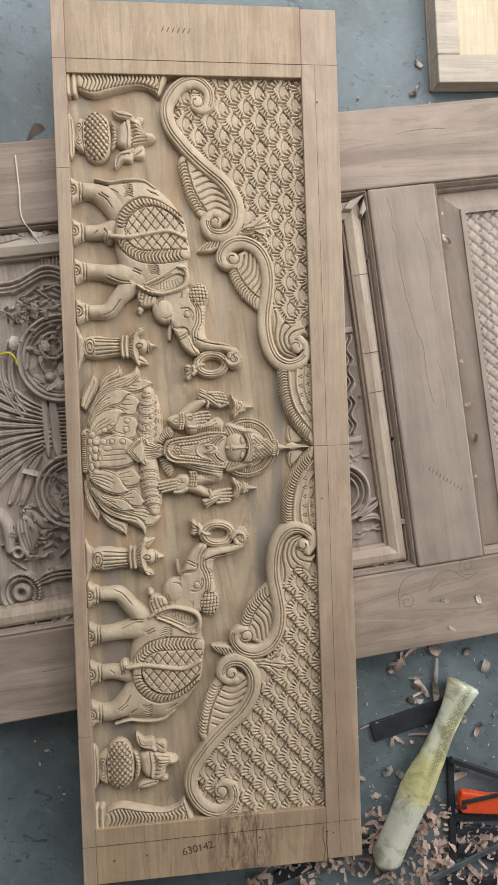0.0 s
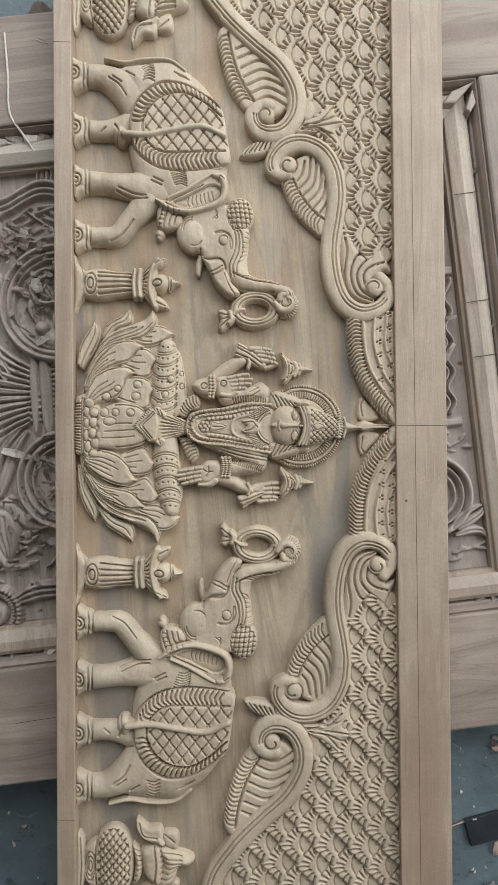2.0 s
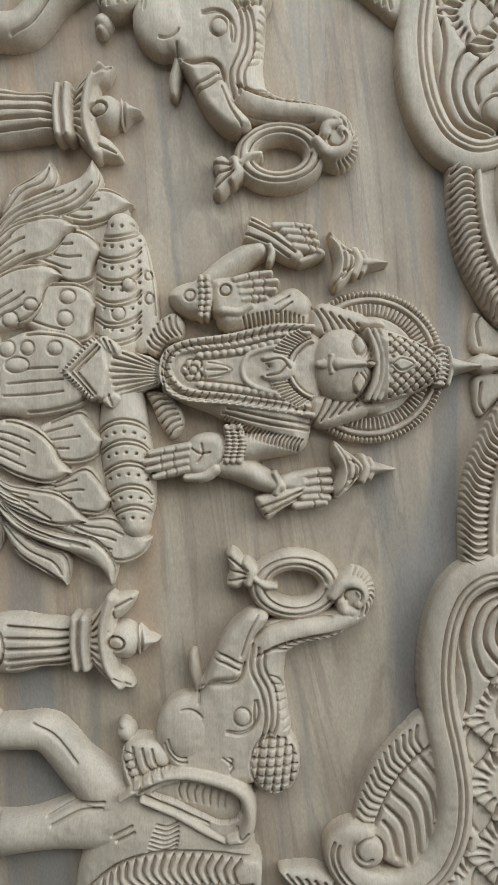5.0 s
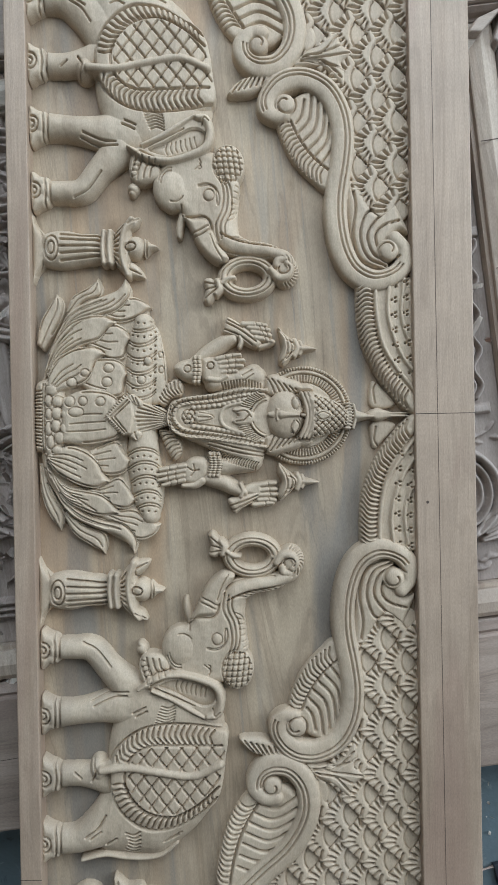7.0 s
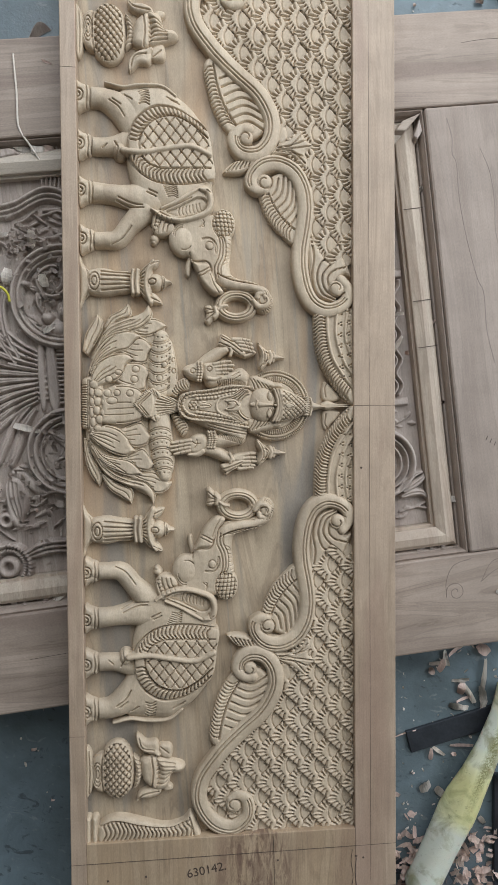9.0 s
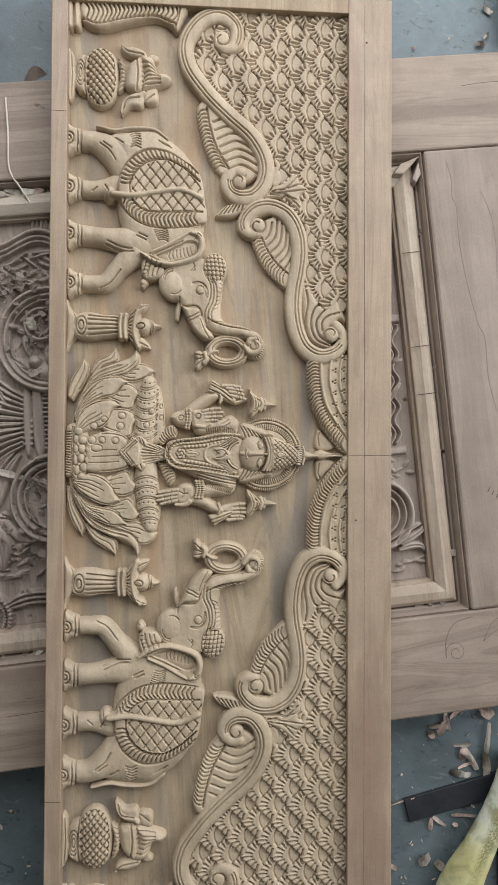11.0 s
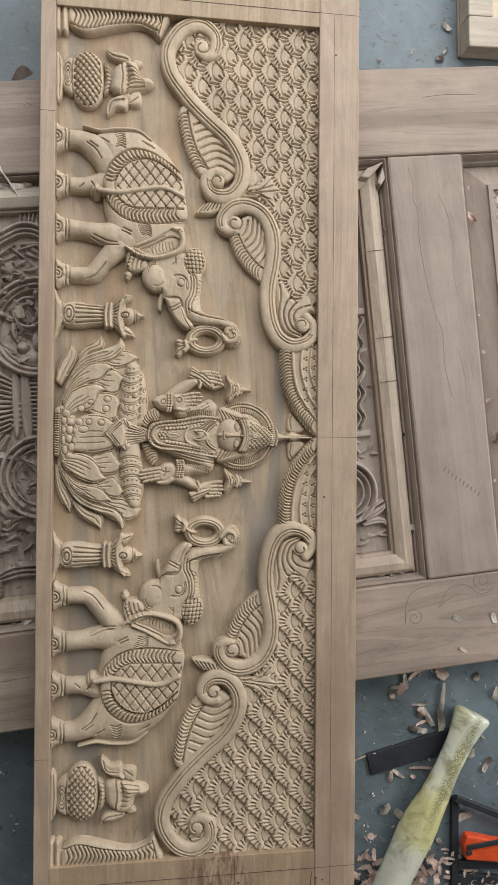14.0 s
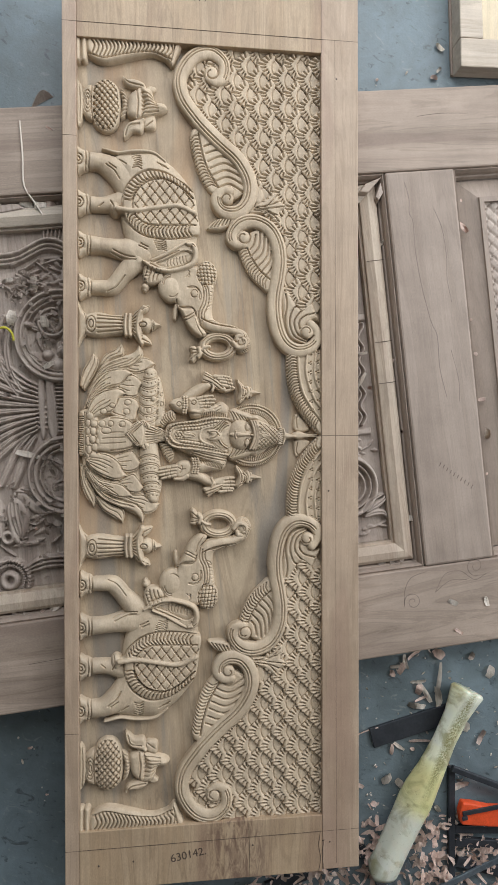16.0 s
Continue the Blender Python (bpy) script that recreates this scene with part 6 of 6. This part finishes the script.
for x, y, turn, long, wide in ((0.382, -0.472, 20, 1.6, 1.3), (0.374, -0.484, 170, 1.7, 1.2), (0.390, -0.462, 120, 1.5, 1.0), (0.378, -0.455, 70, 1.4, 1.1), (0.415, -0.440, 84, 2.3, 1.0), (0.412, -0.473, 95, 2.2, 0.8), (0.377, -0.441, 5, 1.5, 0.7), (0.495, -0.548, 60, 1.4, 1.2), (0.378, -0.548, 0, 1.9, 0.6), (0.366, -0.562, 150, 1.5, 1.1), (0.284, -0.524, 20, 2.4, 0.6), (0.452, -0.634, 15, 2.0, 1.2), (0.455, -0.622, 5, 1.6, 0.7), (0.341, -0.621, 130, 1.3, 1.0), (0.415, -0.393, 140, 1.8, 1.5), (0.346, -0.415, 60, 1.8, 0.9), (0.352, -0.404, 100, 1.4, 0.7), (0.368, -0.392, 30, 1.5, 0.8)):
    ob = new("wood_shaving", kinds[rnd.randrange(10)])
    ob.matrix_basis = pose(x, y, 0.003, rnd.uniform(-14, 14), rnd.uniform(-10, 10), turn) @ Matrix.Diagonal((0.8 * long, wide, 1.2, 1))
    tagged(ob, "broad curled pinkish wood shaving lying on the floor", "shaving", "wood shavings")
for x, y in ((0.330, -0.425), (0.336, -0.412), (0.345, -0.532), (0.312, -0.532), (0.327, -0.560), (0.340, -0.556), (0.458, -0.520), (0.466, -0.528), (0.318, -0.612), (0.300, -0.590), (0.268, -0.620), (0.285, -0.660), (0.278, -0.688), (0.300, -0.655), (0.470, -0.612), (0.475, -0.40), (0.51, -0.43), (0.415, -0.672), (0.262, 0.585), (0.415, 0.655), (0.418, 0.695), (0.30, 0.63), (0.405, 0.64), (-0.30, -0.52), (-0.27, -0.60)):
    drop(x + rnd.uniform(-0.003, 0.003), y, 0.003, s=rnd.uniform(0.5, 0.9))
for x, y in ((0.415, -0.285), (0.475, -0.285), (0.425, -0.335), (-0.250, 0.485), (0.43, 0.40)):
    drop(x, y, ZD + 0.0005, s=0.7, label="small pale wood chip lying on the brown door")
for p, q in ((0.318, 0.02), (0.322, -0.10), (0.321, -0.25), (0.316, 0.22), (0.27, 0.04), (0.262, -0.005), (0.275, -0.02), (0.468, 0.08), (0.47, 0.02), (0.472, -0.06), (0.475, -0.12), (0.468, -0.19), (0.47, 0.24), (0.29, 0.305), (0.285, 0.31), (-0.31, 0.318), (-0.285, 0.316), (-0.26, 0.318), (-0.24, 0.316), (-0.32, 0.312), (-0.22, -0.318), (-0.24, -0.318), (-0.26, -0.32), (-0.28, -0.318), (-0.30, -0.32), (-0.23, -0.312), (-0.33, 0.19), (-0.30, 0.15), (-0.25, 0.14), (-0.22, 0.10), (-0.25, 0.07), (-0.20, 0.13), (-0.30, 0.21), (-0.24, -0.10), (-0.22, -0.15), (-0.30, -0.07), (-0.25, -0.17), (-0.30, -0.19), (-0.26, 0.2)):
    v = MD @ Vector((p, q, 0))
    edge = abs(q) > 0.3 or p > 0.3
    drop(v.x, v.y, 0.044 if edge else 0.042, s=rnd.uniform(0.6, 1.1), label="wood shaving caught in the recess of the door")

# heaps that nobody could count, one joined mesh
def heap(spots, seed, z0=0.002, rise=0.014, size=1.0):
    r = random.Random(seed)
    vs, fs = [], []
    for cx, cy, sx, sy, n in spots:
        for _ in range(n):
            bm = shaving(r, size * r.uniform(0.6, 1.25))
            m = pose(r.gauss(cx, sx), r.gauss(cy, sy), z0 + r.uniform(0, rise), r.uniform(-30, 30), r.uniform(-30, 30), r.uniform(0, 360))
            bm.verts.index_update()
            o = len(vs)
            vs += [tuple(m @ v.co) for v in bm.verts]
            fs += [tuple(v.index + o for v in f.verts) for f in bm.faces]
            bm.free()
    me = bpy.data.meshes.new("shavings_heap")
    me.from_pydata(vs, [], fs)
    return me


ob = part("shavings_heap", heap([(0.29, -0.735, 0.03, 0.03, 90), (0.38, -0.71, 0.03, 0.035, 90), (0.20, -0.765, 0.05, 0.02, 80), (0.37, -0.80, 0.05, 0.03, 110), (0.47, -0.79, 0.05, 0.04, 70), (0.10, -0.79, 0.05, 0.02, 40), (0.48, -0.735, 0.04, 0.02, 45), (0.50, -0.80, 0.05, 0.04, 60)], 5), CHIP)
tagged(ob, "heap of pinkish curled wood shavings on the floor", "shavings", kind="stuff")

crumbs = [(r_[0], r_[1], 0.05, 0.04, 22) for r_ in ((0.30, -0.45), (0.42, -0.42), (0.50, -0.50), (0.29, -0.62), (0.36, -0.65), (0.52, -0.58))]
ob = part("floor_crumbs", heap(crumbs + [(0.33, 0.62, 0.05, 0.03, 7), (-0.29, -0.56, 0.03, 0.06, 6)], 8, 0.001, 0.002, 0.35), CHIPW)
tagged(ob, "scattered pale wood crumbs on the concrete floor", "crumbs", kind="stuff")
spots = [(-0.228, 0.165, 0.03, 0.035, 60), (-0.245, -0.06, 0.02, 0.03, 45), (-0.29, 0.23, 0.03, 0.02, 45), (-0.245, 0.215, 0.02, 0.015, 20), (-0.30, -0.12, 0.03, 0.03, 30), (-0.26, -0.16, 0.02, 0.03, 25), (-0.30, 0.12, 0.02, 0.05, 20)]
ob = part("carving_chips", heap(spots, 9, 0.036, 0.012, 0.75), CHIPG)
tagged(ob, "grey-brown carving chips lying in the sunk door carving", "chips", kind="stuff")
trough = []
for k in range(7):
    for q in (0.3235, -0.3195):
        v = MD @ Vector((-0.34 + 0.022 * k, q, 0))
        trough.append((v.x, v.y, 0.010, 0.0025, 6))
for k in range(3):
    v = MD @ Vector((0.27 + 0.022 * k, -0.3195, 0))
    trough.append((v.x, v.y, 0.009, 0.0025, 6))
ob = part("carving_chips", heap(trough, 10, 0.036, 0.008, 0.7), CHIPG)
tagged(ob, "dusty carving chips caught in the door's moulding", "chips", kind="stuff")
for k in range(5):
    v = MD @ Vector((-0.325 + 0.026 * k, 0.322, 0))
    drop(v.x, v.y, 0.045, s=1.25, label="broad pale wood chip caught in the door's moulding")

# bent wire, dark curl and twine on the door's other end
def cord(name, P, r, mat, label, category):
    cu = bpy.data.curves.new(name, "CURVE")
    cu.dimensions, cu.bevel_depth, cu.bevel_resolution = "3D", r, 2
    sp = cu.splines.new("POLY")
    Q = spline(P, n=5)
    sp.points.add(len(Q) - 1)
    for pt, q in zip(sp.points, Q):
        pt.co = (*q, 1)
    tmp = bpy.data.objects.new(name, cu)
    scene.collection.objects.link(tmp)
    me = bpy.data.meshes.new_from_object(tmp.evaluated_get(bpy.context.evaluated_depsgraph_get()))
    bpy.data.objects.remove(tmp)
    me.materials.clear()
    return tagged(part(name, me, mat, smooth=True), label, category)


cord("bent_wire", [(-0.296, 0.494, ZD + 0.002), (-0.292, 0.44, ZD + 0.0015), (-0.290, 0.394, ZD + 0.0015), (-0.277, 0.372, 0.056), (-0.264, 0.352, 0.050)], 0.0014, CHIPW, "thin pale bent wire lying on the brown door", "wire")
cord("yellow_twine", [(-0.338, 0.170, 0.048), (-0.322, 0.172, 0.052), (-0.312, 0.163, 0.052), (-0.310, 0.152, 0.050)], 0.0019, YELLOW, "short piece of bright yellow twine on the carving", "twine")
bm = bmesh.new()
prev = None
for i in range(9):
    t = i / 8
    a = math.pi * t
    w = 0.007 * math.sin(a) + 0.0005
    x, y = -0.292 + 0.036 * t, 0.545 + 0.022 * t + 0.008 * math.sin(a)
    row = [bm.verts.new((x, y - w, 0.001)), bm.verts.new((x, y, 0.006 * math.sin(a) + 0.002)), bm.verts.new((x, y + w, 0.010 * math.sin(a) + 0.001))]
    if prev:
        for k in range(2):
            bm.faces.new((prev[k], prev[k + 1], row[k + 1], row[k]))
    prev = row
bmesh.ops.solidify(bm, geom=bm.faces[:], thickness=0.0006)
tagged(part("bark_curl", bm, DOORC, smooth=True), "dark curled strip of bark on the floor beside the door", "bark strip")
